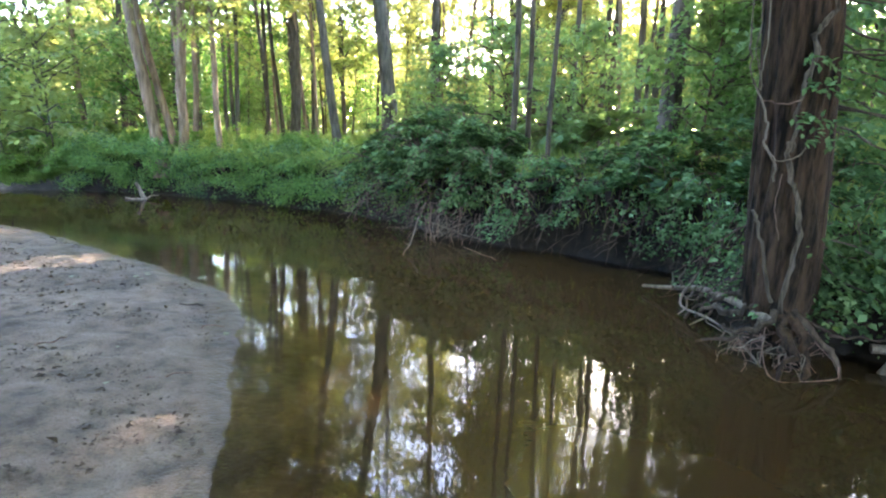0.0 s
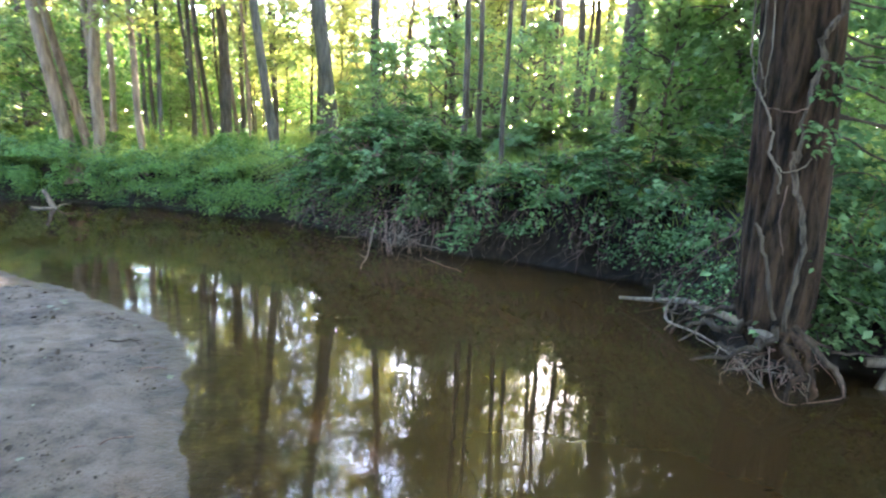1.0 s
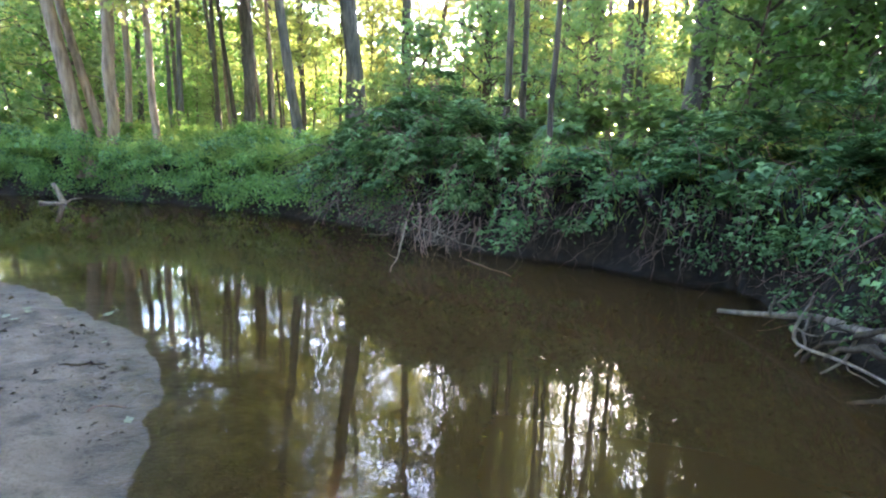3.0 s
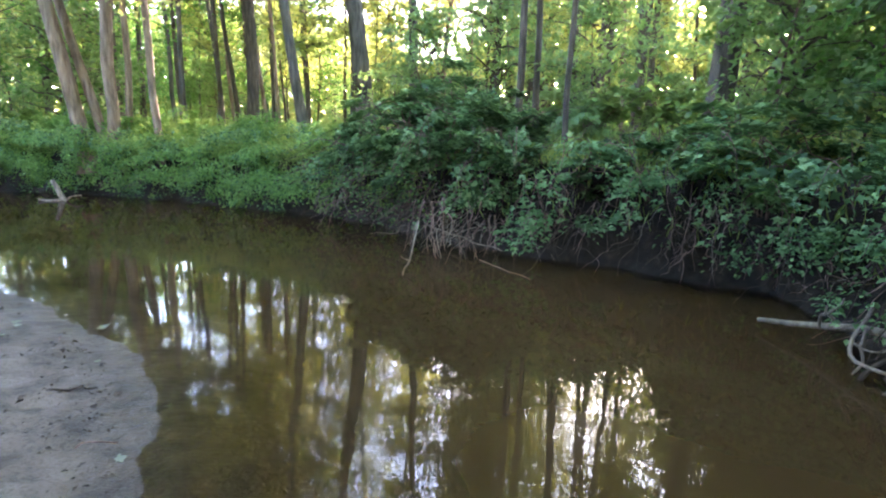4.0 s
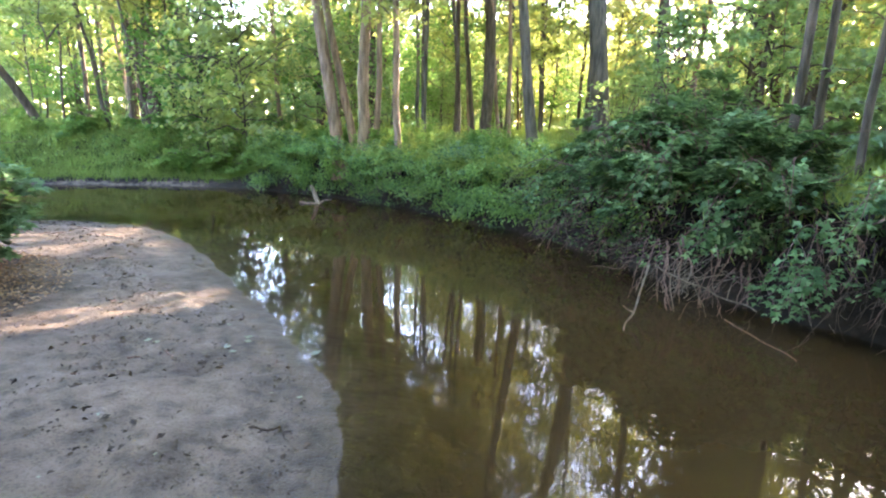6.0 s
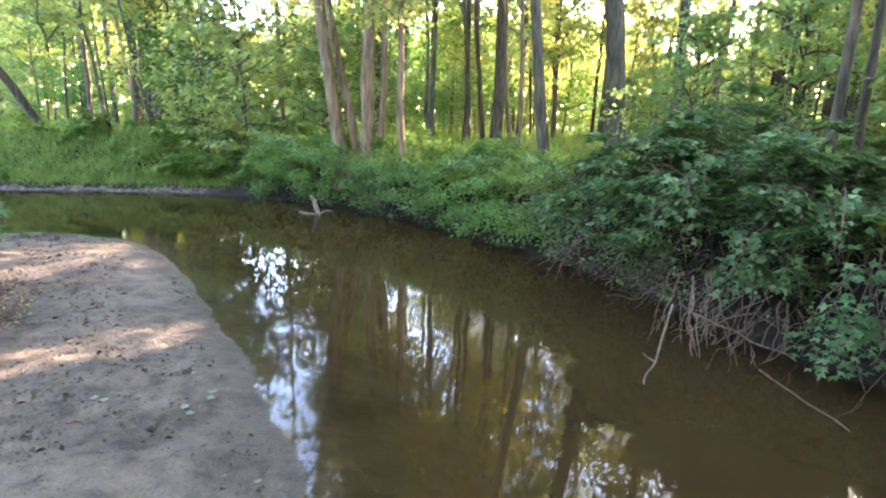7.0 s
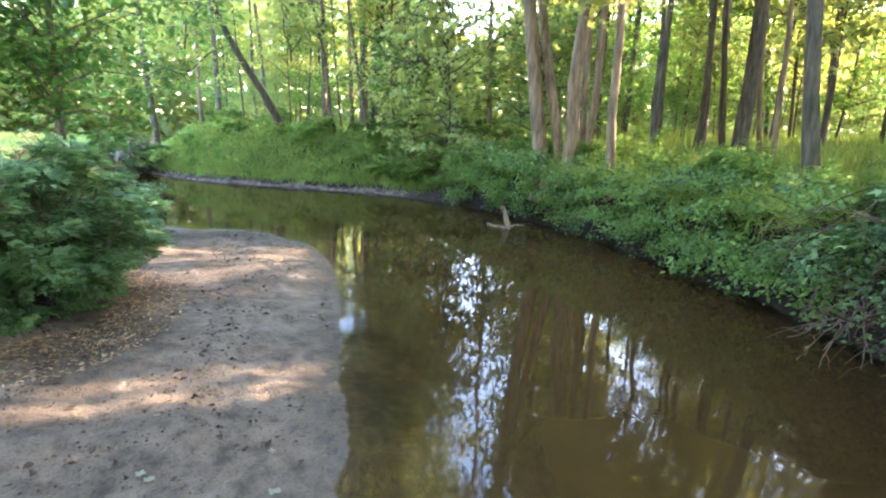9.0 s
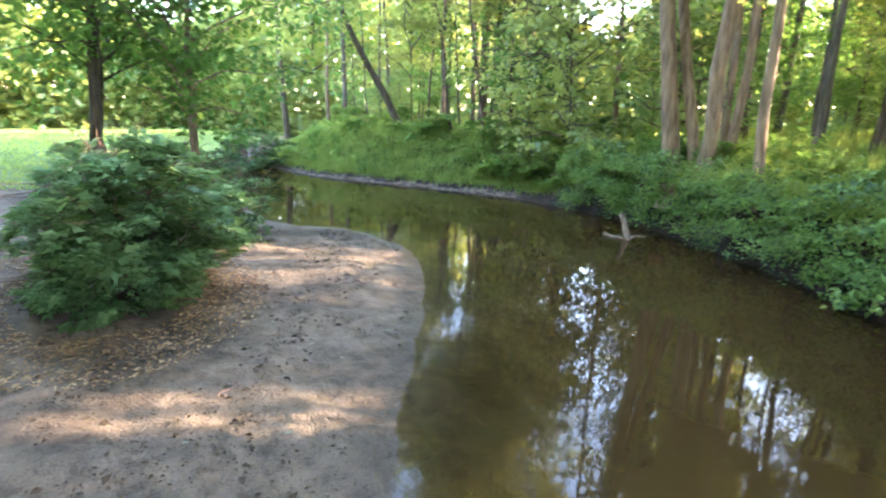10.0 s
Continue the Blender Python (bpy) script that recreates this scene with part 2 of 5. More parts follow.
def mesh_of(name, verts, tris=None, faces=None, smooth_it=False):
    me = bpy.data.meshes.new(name)
    if tris is None:
        me.from_pydata([tuple(v) for v in verts], [], faces)
    else:
        n, t = len(verts), len(tris)
        me.vertices.add(n)
        me.vertices.foreach_set("co", np.asarray(verts, np.float32).ravel())
        me.loops.add(3 * t)
        me.loops.foreach_set("vertex_index", np.asarray(tris, np.int32).ravel())
        me.polygons.add(t)
        me.polygons.foreach_set("loop_start", np.arange(0, 3 * t, 3, dtype=np.int32))
        me.update(calc_edges=True)
    if smooth_it:
        me.polygons.foreach_set("use_smooth", np.ones(len(me.polygons), bool))
    return me


def piece(name, me, material, parent=None, label=""):
    ob = new(name, me)
    if material and not me.materials:
        me.materials.append(material)
    ob.parent = parent
    return tagged(ob, label)


def unit(v):
    return v / np.maximum(np.linalg.norm(v, axis=-1, keepdims=True), 1e-9)


def leaves(name, at, way, up, length, wide, fold=0.14):
    """One mesh of folded leaves: a base, two sides and a tip each."""
    n = len(at)
    way, length, wide = unit(way), np.broadcast_to(length, n)[:, None], np.broadcast_to(wide, n)[:, None]
    side = unit(np.cross(up, way))
    nor = np.cross(way, side)
    belly = at + way * length * 0.42
    v = np.stack([at, belly + side * wide * 0.5 + nor * wide * fold, at + way * length - nor * length * 0.12, belly - side * wide * 0.5 + nor * wide * fold], 1).reshape(-1, 3)
    b = np.arange(n)[:, None] * 4
    tris = np.concatenate([b + np.array([[0, 2, 1]]), b + np.array([[0, 3, 2]])], 1).reshape(-1, 3)
    return mesh_of(name, v, tris)


def lobed(name, at, way, up, length, wide):
    """One mesh of three-lobed leaves with notched edges, slightly cupped."""
    n = len(at)
    way, length, wide = unit(way), np.broadcast_to(length, n)[:, None], np.broadcast_to(wide, n)[:, None]
    side = unit(np.cross(up, way))
    nor = np.cross(way, side)
    spots_l = [(0.0, 0.0, 0.0), (0.52, 0.62, -0.05), (0.56, 0.20, 0.07), (1.05, 0.0, -0.10), (0.56, -0.20, 0.07), (0.52, -0.62, -0.05)]
    v = np.stack([at + way * length * f + side * wide * k + nor * length * h for f, k, h in spots_l], 1).reshape(-1, 3)
    b = np.arange(n)[:, None] * 6
    tris = np.concatenate([b + np.array([[0, i, i + 1]]) for i in range(1, 5)], 1).reshape(-1, 3)[:, ::-1]
    return mesh_of(name, v, np.ascontiguousarray(tris))


class Tubes:
    """Gathers bent, tapering stems into one mesh."""

    def __init__(self):
        self.v, self.f = [], []

    def add(self, pts, radii, sides=7, lumpy=0.0, r=rng):
        pts, radii = np.asarray(pts, float), np.asarray(radii, float)
        if 4 <= len(pts) <= 11:
            e = np.concatenate([2 * pts[:1] - pts[1:2], pts, 2 * pts[-1:] - pts[-2:-1]])
            fine = []
            for i in range(len(pts) - 1):
                a, b, c, d = e[i : i + 4]
                for t in (0.0, 1 / 3, 2 / 3):
                    fine.append(0.5 * (2 * b + (c - a) * t + (2 * a - 5 * b + 4 * c - d) * t * t + (3 * b - a - 3 * c + d) * t**3))
            radii = np.interp(np.arange(len(fine) + 1) / 3, np.arange(len(pts)), radii)
            pts = np.array(fine + [pts[-1]])
        tang = unit(np.gradient(pts, axis=0))
        start = len(self.v)
        ref = np.array([0.31, 0.87, 0.38])
        turn = r.uniform(0, 6.28)
        for i, (p, t, rad) in enumerate(zip(pts, tang, radii)):
            a = unit(np.cross(t, ref))
            b = np.cross(t, a)
            for k in range(sides):
                ang = turn + 6.2832 * k / sides
                q = rad * (1 + lumpy * math.sin(3 * ang + 0.9 * i) * 0.6 + lumpy * r.normal() * 0.5)
                self.v.append(p + q * (math.cos(ang) * a + math.sin(ang) * b))
        for i in range(len(pts) - 1):
            for k in range(sides):
                a0, a1 = start + i * sides + k, start + i * sides + (k + 1) % sides
                self.f.append((a0, a1, a1 + sides, a0 + sides))
        self.f.append(tuple(start + k for k in reversed(range(sides))))
        self.f.append(tuple(start + (len(pts) - 1) * sides + k for k in range(sides)))
        return self

    def mesh(self, name):
        return mesh_of(name, self.v, faces=self.f, smooth_it=True)


def bent(a, b, sag=0.0, wobble=0.1, count=6, r=rng):
    """Points on an uneven way from a to b."""
    a, b = np.asarray(a, float), np.asarray(b, float)
    t = np.linspace(0, 1, count)[:, None]
    p = a + (b - a) * t
    p[:, 2] -= sag * np.sin(np.pi * t[:, 0])
    p[1:-1] += r.normal(0, wobble * np.linalg.norm(b - a) / count, (count - 2, 3))
    return p


# ---- ground and water ----
def spread(lo, hi, step, reach, grow=1.22):
    inner = np.arange(lo, hi + step / 2, step)
    out, s = [], step
    p = 0.0
    while p < reach:
        s *= grow
        p += s
        out.append(p)
    out = np.array(out)
    return np.concatenate([lo - out[::-1], inner, hi + out])


gx, gy = spread(-22, 6, 0.085, 900), spread(0, 14.5, 0.085, 900)
GX, GY = np.meshgrid(gx, gy)
gz, gdr, gdl = land(GX.ravel(), GY.ravel())
gz = np.where(np.hypot(GX.ravel(), GY.ravel()) > 60, np.where(gz < 0.2, 0.5, gz), gz)
nx, ny = len(gx), len(gy)
# trodden prints in the soft sand
pr = np.random.default_rng(61)
for i in range(130):
    x0, y0, turn = pr.uniform(-9, -1), pr.uniform(2.5, 7.8), pr.normal(2.2, 0.5)
    u = (GX.ravel() - x0) * math.cos(turn) + (GY.ravel() - y0) * math.sin(turn)
    v = (GY.ravel() - y0) * math.cos(turn) - (GX.ravel() - x0) * math.sin(turn)
    d2 = (u / 0.15) ** 2 + (v / 0.075) ** 2
    gz = gz + pr.uniform(0.012, 0.03) * (0.45 * np.exp(-((np.sqrt(d2) - 1.5) / 0.5) ** 2) - np.exp(-d2)) * smooth(gdl / 0.35)
cell = (np.arange(ny - 1)[:, None] * nx + np.arange(nx - 1)[None, :]).ravel()
gtris = np.concatenate([np.stack([cell, cell + 1, cell + nx + 1], 1), np.stack([cell, cell + nx + 1, cell + nx], 1)])
gme = mesh_of("ground", np.stack([GX.ravel(), GY.ravel(), gz], 1), gtris, smooth_it=True)
meadow = (smooth((-14.2 - GX.ravel() + 0.5 * (3.2 - GY.ravel())) / 1.0) * (gdl > 0.8)).astype(np.float32)
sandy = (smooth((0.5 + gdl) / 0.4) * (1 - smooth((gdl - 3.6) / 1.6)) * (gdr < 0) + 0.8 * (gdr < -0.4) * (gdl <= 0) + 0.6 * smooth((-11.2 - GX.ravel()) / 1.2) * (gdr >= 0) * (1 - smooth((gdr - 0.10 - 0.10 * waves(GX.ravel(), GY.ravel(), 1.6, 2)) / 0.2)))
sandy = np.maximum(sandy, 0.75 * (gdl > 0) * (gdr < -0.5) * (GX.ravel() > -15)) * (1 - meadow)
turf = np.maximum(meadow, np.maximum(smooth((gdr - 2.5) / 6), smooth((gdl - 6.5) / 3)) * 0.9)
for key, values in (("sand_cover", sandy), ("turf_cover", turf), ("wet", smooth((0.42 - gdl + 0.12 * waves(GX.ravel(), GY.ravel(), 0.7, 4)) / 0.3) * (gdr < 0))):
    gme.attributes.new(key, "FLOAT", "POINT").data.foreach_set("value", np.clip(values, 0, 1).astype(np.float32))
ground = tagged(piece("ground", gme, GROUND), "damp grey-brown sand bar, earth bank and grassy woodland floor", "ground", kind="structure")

low = gz.reshape(ny, nx)
wet_cell = np.minimum(np.minimum(low[:-1, :-1], low[1:, 1:]), np.minimum(low[1:, :-1], low[:-1, 1:])).ravel() < 0.03
wet_cell &= (np.abs(GX[:-1, :-1].ravel() + 15) < 45) & (np.abs(GY[:-1, :-1].ravel() + 15) < 36)
wtris = gtris[np.concatenate([wet_cell, wet_cell])]
used, back = np.unique(wtris.ravel(), return_inverse=True)
wme = mesh_of("water", np.stack([GX.ravel()[used], GY.ravel()[used], np.zeros(len(used))], 1), back.reshape(-1, 3), smooth_it=True)
wme.attributes.new("depth", "FLOAT", "POINT").data.foreach_set("value", np.clip(-gz[used], 0, 1).astype(np.float32))
water = piece("water", wme, WATER)
tagged(water, "still muddy brown creek water reflecting the trees", "water", kind="structure")


# ---- trees ----
def crown_meshes(name, r, tall, low, wide, count, size, limbs=26, loose=0.34):
    """Limbs and leaf sprays of one crown, on a trunk of that height at the origin."""
    tubes, at, way, up = Tubes(), [], [], []
    per = count // limbs
    for i in range(limbs):
        f = (i + r.uniform(0, 1)) / limbs
        z0 = low + (tall - low) * f * 0.95
        ang = i * 2.4 + r.uniform(-0.5, 0.5)
        reach = wide * (0.55 + 0.45 * math.sin(math.pi * min(1, 0.25 + 0.75 * f))) * r.uniform(0.45, 1.25)
        rise = r.uniform(-0.15, 0.9) * reach
        end = np.array([math.cos(ang) * reach, math.sin(ang) * reach, z0 + rise])
        pts = bent((0, 0, z0), end, -0.1 * reach, 0.15, 6, r)
        tubes.add(pts, np.linspace(0.026, 0.007, 6) * (1.2 - 0.5 * f), 5, 0, r)
        for k in range(3):
            q = pts[r.integers(2, 5)]
            tip = q + r.normal(0, 1, 3) * np.array([0.5, 0.5, 0.25]) * reach * 0.45
            tubes.add(bent(q, tip, 0, 0.1, 4, r), np.linspace(0.009, 0.003, 4), 4, 0, r)
        # sprays: flat fans of leaves along the outer part of each limb
        fans = max(3, per // 14)
        for k in range(fans):
            base = pts[1] + (pts[-1] - pts[1]) * r.uniform(0.15, 1.05)
            base = base + r.normal(0, 1, 3) * np.array([loose, loose, loose * 0.65]) * reach
            flat = unit(np.array([r.normal() * 0.35, r.normal() * 0.35, 1.0]))
            n = per // fans
            a = r.uniform(0, 6.28, n)
            rad = np.sqrt(r.uniform(0, 1, n)) * reach * 0.20 + size * 0.3
            local = np.stack([np.cos(a) * rad, np.sin(a) * rad, r.normal(0, 0.12, n) * reach * 0.4 - rad * 0.25], 1)
            at.append(base + local)
            way.append(np.stack([np.cos(a), np.sin(a), r.normal(-0.35, 0.3, n)], 1) + r.normal(0, 0.35, (n, 3)))
            up.append(flat + r.normal(0, 0.35, (n, 3)))
    at, way, up = np.concatenate(at), np.concatenate(way), np.concatenate(up)
    ln = size * r.uniform(0.7, 1.25, len(at))
    return tubes.mesh(name + "_limbs"), leaves(name + "_leaves", at, way, up, ln, ln * r.uniform(0.55, 0.8, len(at))), tall + 0.4


tr = np.random.default_rng(21)
TALL = [crown_meshes("tall", tr, 17, 8.5, 2.6, 3400, 0.165, 22, 0.27), crown_meshes("tall", tr, 15.5, 7.5, 2.4, 3400, 0.165, 22, 0.27), crown_meshes("tall", tr, 18, 9.5, 2.8, 3400, 0.18, 22, 0.27)]
SLIM = [crown_meshes("slim", tr, 9, 1.6, 1.8, 4600, 0.155, 30), crown_meshes("slim", tr, 8, 1.0, 1.9, 4600, 0.155, 30), crown_meshes("slim", tr, 10, 2.2, 1.7, 4600, 0.155, 30)]
SAPLING = [crown_meshes("sapling", tr, 4.6, 0.4, 1.3, 3200, 0.13, 24), crown_meshes("sapling", tr, 3.6, 0.3, 1.4, 3200, 0.13, 22)]
POLE = [crown_meshes("pole", tr, 14, 8.0, 1.5, 2100, 0.175, 14, 0.28), crown_meshes("pole", tr, 12, 6.5, 1.4, 2100, 0.175, 14, 0.28)]
DENSE = crown_meshes("dense", tr, 15, 4.5, 3.6, 2600, 0.62, 26)
WIDE = [crown_meshes("wide", tr, 8, 1.8, 3.0, 8000, 0.17, 40), crown_meshes("wide", tr, 7, 1.5, 2.2, 6000, 0.17, 34)]

SPRAY = crown_meshes("spray", np.random.default_rng(22), 4.4, 0.9, 1.7, 1500, 0.165, 20, 0.3)


def trunk_mesh(name, r, dia, tall, lean=(0, 0), crook=0.02, sides=11):
    n = 12
    z = np.linspace(0, 1, n) ** 1.4 * tall
    pts = np.stack([lean[0] * z + crook * np.cumsum(r.normal(0, 1, n)), lean[1] * z + crook * np.cumsum(r.normal(0, 1, n)), z - 0.25], 1)
    f = z / tall
    rad = dia / 2 * (1.0 - 0.75 * f) * (1 + 0.75 * np.exp(-z / (dia * 0.9)))
    return Tubes().add(pts, rad, sides, 0.07, r).mesh(name)


def tree(x, y, dia, stock, r, bark, label, lean=(0, 0), size=1.0, leaf=TREE_LEAF, crook=0.03, group="woodland trees", category="tree"):
    limbs, foliage, tall = stock
    z = height(x, y)
    top = new("tree")
    top.matrix_world = pose(x, y, z - 0.02)
    trunk = piece("trunk", trunk_mesh("trunk", r, dia, tall * size, lean, crook), bark, top)
    turn = pose(0, 0, 0, 0, 0, r.uniform(0, 360)) @ Matrix.Scale(size, 4)
    for nm, me, mat in (("branchwork", limbs, bark), ("crown", foliage, leaf)):
        ob = tagged(piece(nm, me, mat, top), kind="stuff")
        ob.matrix_basis = turn
        ob.location = (lean[0] * tall * size * 0.6, lean[1] * tall * size * 0.6, 0)
    return tagged(top, label, category, group)


def low_boughs(top, r, bark, rise, size, leaf=TREE_LEAF):
    """A second, lower tier of leafy boughs on a tree."""
    limbs, foliage, _ = SLIM[2]
    turn = Matrix.Rotation(r.uniform(0, 6.28), 4, "Z") @ Matrix.Scale(size, 4)
    for nm, me, mat in (("bough", limbs, bark), ("bough_leaves", foliage, leaf)):
        ob = tagged(piece(nm, me, mat, top), kind="stuff")
        ob.matrix_basis = pose(0, 0, rise) @ turn
    return top


plan = np.random.default_rng(5)
GREY = "tall straight grey-barked woodland tree with green leaves"
DARK = "slim dark-barked woodland tree with leafy branches"
NAMED = [
    (0.20, 11.93, 0.13, 0, BARK_DARK), (0.53, 12.15, 0.12, 1, BARK_DARK), (1.4, 15.3, 0.15, 2, BARK_DARK), (2.6, 18.2, 0.2, 0, BARK_DARK),
    (2.75, 10.2, 0.36, 2, BARK_DARK), (-7.8, 15.3, 0.14, 1, BARK_GREY), (-6.7, 17.0, 0.31, 0, BARK_DARK),
    (-9.0, 24.2, 0.2, 1, BARK_DARK), (-7.7, 24.7, 0.2, 2, BARK_DARK), (-5.5, 23.2, 0.3, 0, BARK_GREY), (-2.37, 17.74, 0.27, 2, BARK_GREY),
    (-19.1, 15.0, 0.33, 0, BARK_DARK), (-20.9, 16.6, 0.28, 1, BARK_DARK), (-19.5, 16.1, 0.45, 2, BARK_DARK),
    (-17.9, 16.1, 0.35, 0, BARK_DARK), (-19.5, 18.7, 0.28, 1, BARK_GREY), (-24.4, 9.1, 0.25, 1, BARK_DARK), (0.87, 11.0, 0.1, 1, BARK_DARK),
    (-7.7, 17.2, 0.14, 1, BARK_DARK), (-5.4, 15.6, 0.1, 0, BARK_PALE), (-12.07, 14.76, 0.14, 2, BARK_PALE), (-8.83, 14.6, 0.15, 0, BARK_PALE),
    (-10.4, 20.0, 0.15, 1, BARK_DARK), (-0.23, 19.45, 0.15, 2, BARK_DARK), (-11.1, 20.8, 0.15, 0, BARK_GREY), (-17.7, 14.9, 0.2, 1, BARK_DARK),
]
for i, (x, y, dia, k, bark) in enumerate(NAMED):
    one = tree(x, y, dia, TALL[k] if dia > 0.155 else POLE[k % 2], plan, bark, GREY if bark is BARK_GREY else DARK, (plan.normal(0, 0.012), plan.normal(0, 0.012)))
    if i % 2 and x < 0.4:
        low_boughs(one, plan, bark, 0.8 + 0.3 * (i % 3), 0.9, TREE_LEAF if i % 4 == 1 else HERB_LEAF)
tree(-4.05, 13.65, 0.22, TALL[1], plan, BARK_GREY, "grey-barked tree leaning slightly over the grass", (-0.12, 0.0))
tree(-3.15, 15.3, 0.42, TALL[2], plan, BARK_GREY, "stout grey-barked tree behind the bank grass", (-0.12, 0.0))
low_boughs(tree(-6.47, 12.3, 0.14, TALL[0], plan, BARK_PALE, "thin pale-barked tree on the grassy bank", (-0.04, 0.0), 0.8), plan, BARK_PALE, 1.0, 0.6)
tree(-14.6, 3.9, 0.3, WIDE[0], plan, BARK_DARK, "dark-barked tree beside the path with low leafy boughs", (-0.04, 0.02), 1.0, HERB_LEAF)
tree(-14.4, 5.55, 0.2, WIDE[1], plan, BARK_PALE, "slim brown tree at the water's edge with low boughs", (0.0, 0.0), 1.0, HERB_LEAF)
tree(-18.06, 11.66, 0.24, SLIM[0], plan, BARK_DARK, "dark leaning tree on the green slope", (-0.2, -0.45), 1.0, TREE_LEAF, 0.06)
tree(-16.26, 12.62, 0.11, SLIM[2], plan, BARK_DARK, "thin dark crooked tree leaning over the slope", (-0.2, -0.15), 1.0, TREE_LEAF, 0.08)

# the clump of pale stems on the bank
clump = new("tree")
clump.matrix_world = pose(-7.9, 12.65, height(-7.9, 12.65) - 0.02)
for dx, dy, dia, lx, ly in ((-0.22, -0.12, 0.29, -0.12, -0.02), (0.14, 0.10, 0.19, -0.20, 0.0), (0.31, 0.06, 0.25, 0.03, 0.0), (0.28, 0.45, 0.15, -0.01, 0.02)):
    stem = piece("trunk", trunk_mesh("trunk", plan, dia, 13, (lx, ly), 0.03), BARK_PALE, clump)
    stem.location = (dx, dy, 0)
for nm, me, mat in (("branchwork", TALL[1][0], BARK_PALE), ("crown", TALL[1][1], TREE_LEAF)):
    piece(nm, me, mat, clump)
low_boughs(clump, plan, BARK_PALE, 1.3, 0.95)
tagged(clump, "clump of pale tan tree stems rising from one base", "tree")

# the wood behind: trees and undergrowth
spots = [(x, y) for x, y, *_ in NAMED] + [(-4.05, 13.65), (-3.15, 15.3), (-7.9, 12.6), (-18.0, 11.7), (-6.5, 12.2)]


def lane(x, y):
    """How far a place lies from the open lanes by which the low sun reaches the sand."""
    best = 99.0
    for px, py, narrow in ((-4.8, 5.4, 0.5), (-8.2, 7.7, 0.7), (7.4, 7.0, 0.8)):
        along = (x - px) * sun_way.x + (y - py) * sun_way.y
        if along > 0:
            best = min(best, narrow * abs((x - px) * sun_way.y - (y - py) * sun_way.x) / math.cos(radians(SUN_UP)))
    return best


def aside(x, y, tall=True):
    """Keeps crowns out of three open lanes: the sun's way to the glade, and gaps to the sky over the bend and the bank."""
    for px, py, way, half in ((8.6, 8.6, SUN_ROUND, 1.1), (-6.0, 9.0, -47.5, 2.8 if tall else 1.2), (-4.6, 9.0, -32.0, 1.3 if tall else 0.8)):
        along = (x - px) * math.sin(radians(way)) + (y - py) * math.cos(radians(way))
        across = (x - px) * math.cos(radians(way)) - (y - py) * math.sin(radians(way))
        if along > 0 and abs(across) < half:
            push = half + 0.4 if across > 0 else -half - 0.4
            return x + push * math.cos(radians(way)), y - push * math.sin(radians(way))
    return x, y


def free_spot(r, near, far, gap, lo=-84, hi=58, tries=400, clear=0.0):
    for _ in range(tries):
        a, d = radians(r.uniform(lo, hi)), math.sqrt(r.uniform(near * near, far * far))
        x, y = -1 + math.sin(a) * d, 3 + math.cos(a) * d
        if away(x, y) > 2.2 and lane(x, y) > clear and all(math.hypot(x - u, y - v) > gap for u, v in spots):
            spots.append((x, y))
            return x, y
    return None


plan = np.random.default_rng(105)
for i in range(30):
    p = free_spot(plan, 15, 33, 2.0, clear=0.5)
    if p:
        tree(*aside(*p), plan.uniform(0.14, 0.34), TALL[i % 3], plan, BARK_DARK if i % 3 else BARK_GREY, DARK if i % 3 else GREY, (plan.normal(0, 0.03), plan.normal(0, 0.03)), plan.uniform(0.8, 1.1))
plan = np.random.default_rng(106)
for i in range(76):
    p = free_spot(plan, 13.5, 34, 1.2, clear=0.7)
    if p:
        tree(*aside(*p, False), plan.uniform(0.05, 0.10), SLIM[i % 3], plan, BARK_DARK, "slender young tree in the undergrowth", (plan.normal(0, 0.05), plan.normal(0, 0.05)), plan.uniform(0.7, 1.05), HERB_LEAF if i % 5 < 2 else SHADE_LEAF if p[0] > -1.5 else TREE_LEAF, group="young trees")
plan = np.random.default_rng(107)
for i in range(80):
    p = free_spot(plan, 13.5, 34, 0.7, clear=0.12)
    if p and not (i % 2 and -2.2 < p[0] < 1.6 and 17.5 < p[1] < 25):
        tree(*aside(*p), plan.uniform(0.07, 0.17), POLE[i % 2], plan, BARK_DARK if i % 4 else BARK_PALE, "thin straight bare-stemmed tree in the wood", (plan.normal(0, 0.045), plan.normal(0, 0.045)), plan.uniform(0.85, 1.1), SHADE_LEAF if p[0] > -1.5 else TREE_LEAF, group="pole trees")
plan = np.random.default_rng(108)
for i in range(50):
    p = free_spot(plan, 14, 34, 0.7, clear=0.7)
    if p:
        tree(*aside(*p, False), 0.035, SAPLING[i % 2], plan, BARK_DARK, "leafy green sapling on the woodland floor", (plan.normal(0, 0.05), plan.normal(0, 0.05)), plan.uniform(0.5, 0.9), SHADE_LEAF if p[0] > -1.5 else TREE_LEAF, group="saplings", category="sapling")
plan = np.random.default_rng(109)
for x, y, k in ((-11.6, 13.2, 0.62), (-13.2, 13.3, 0.6), (-12.5, 14.0, 0.8)):
    tree(x, y, 0.05, SPRAY, plan, BARK_DARK, "leafy green sapling leaning over the far bank", (plan.normal(0, 0.04), -0.12), k * 1.4, TREE_LEAF, group="saplings", category="sapling")

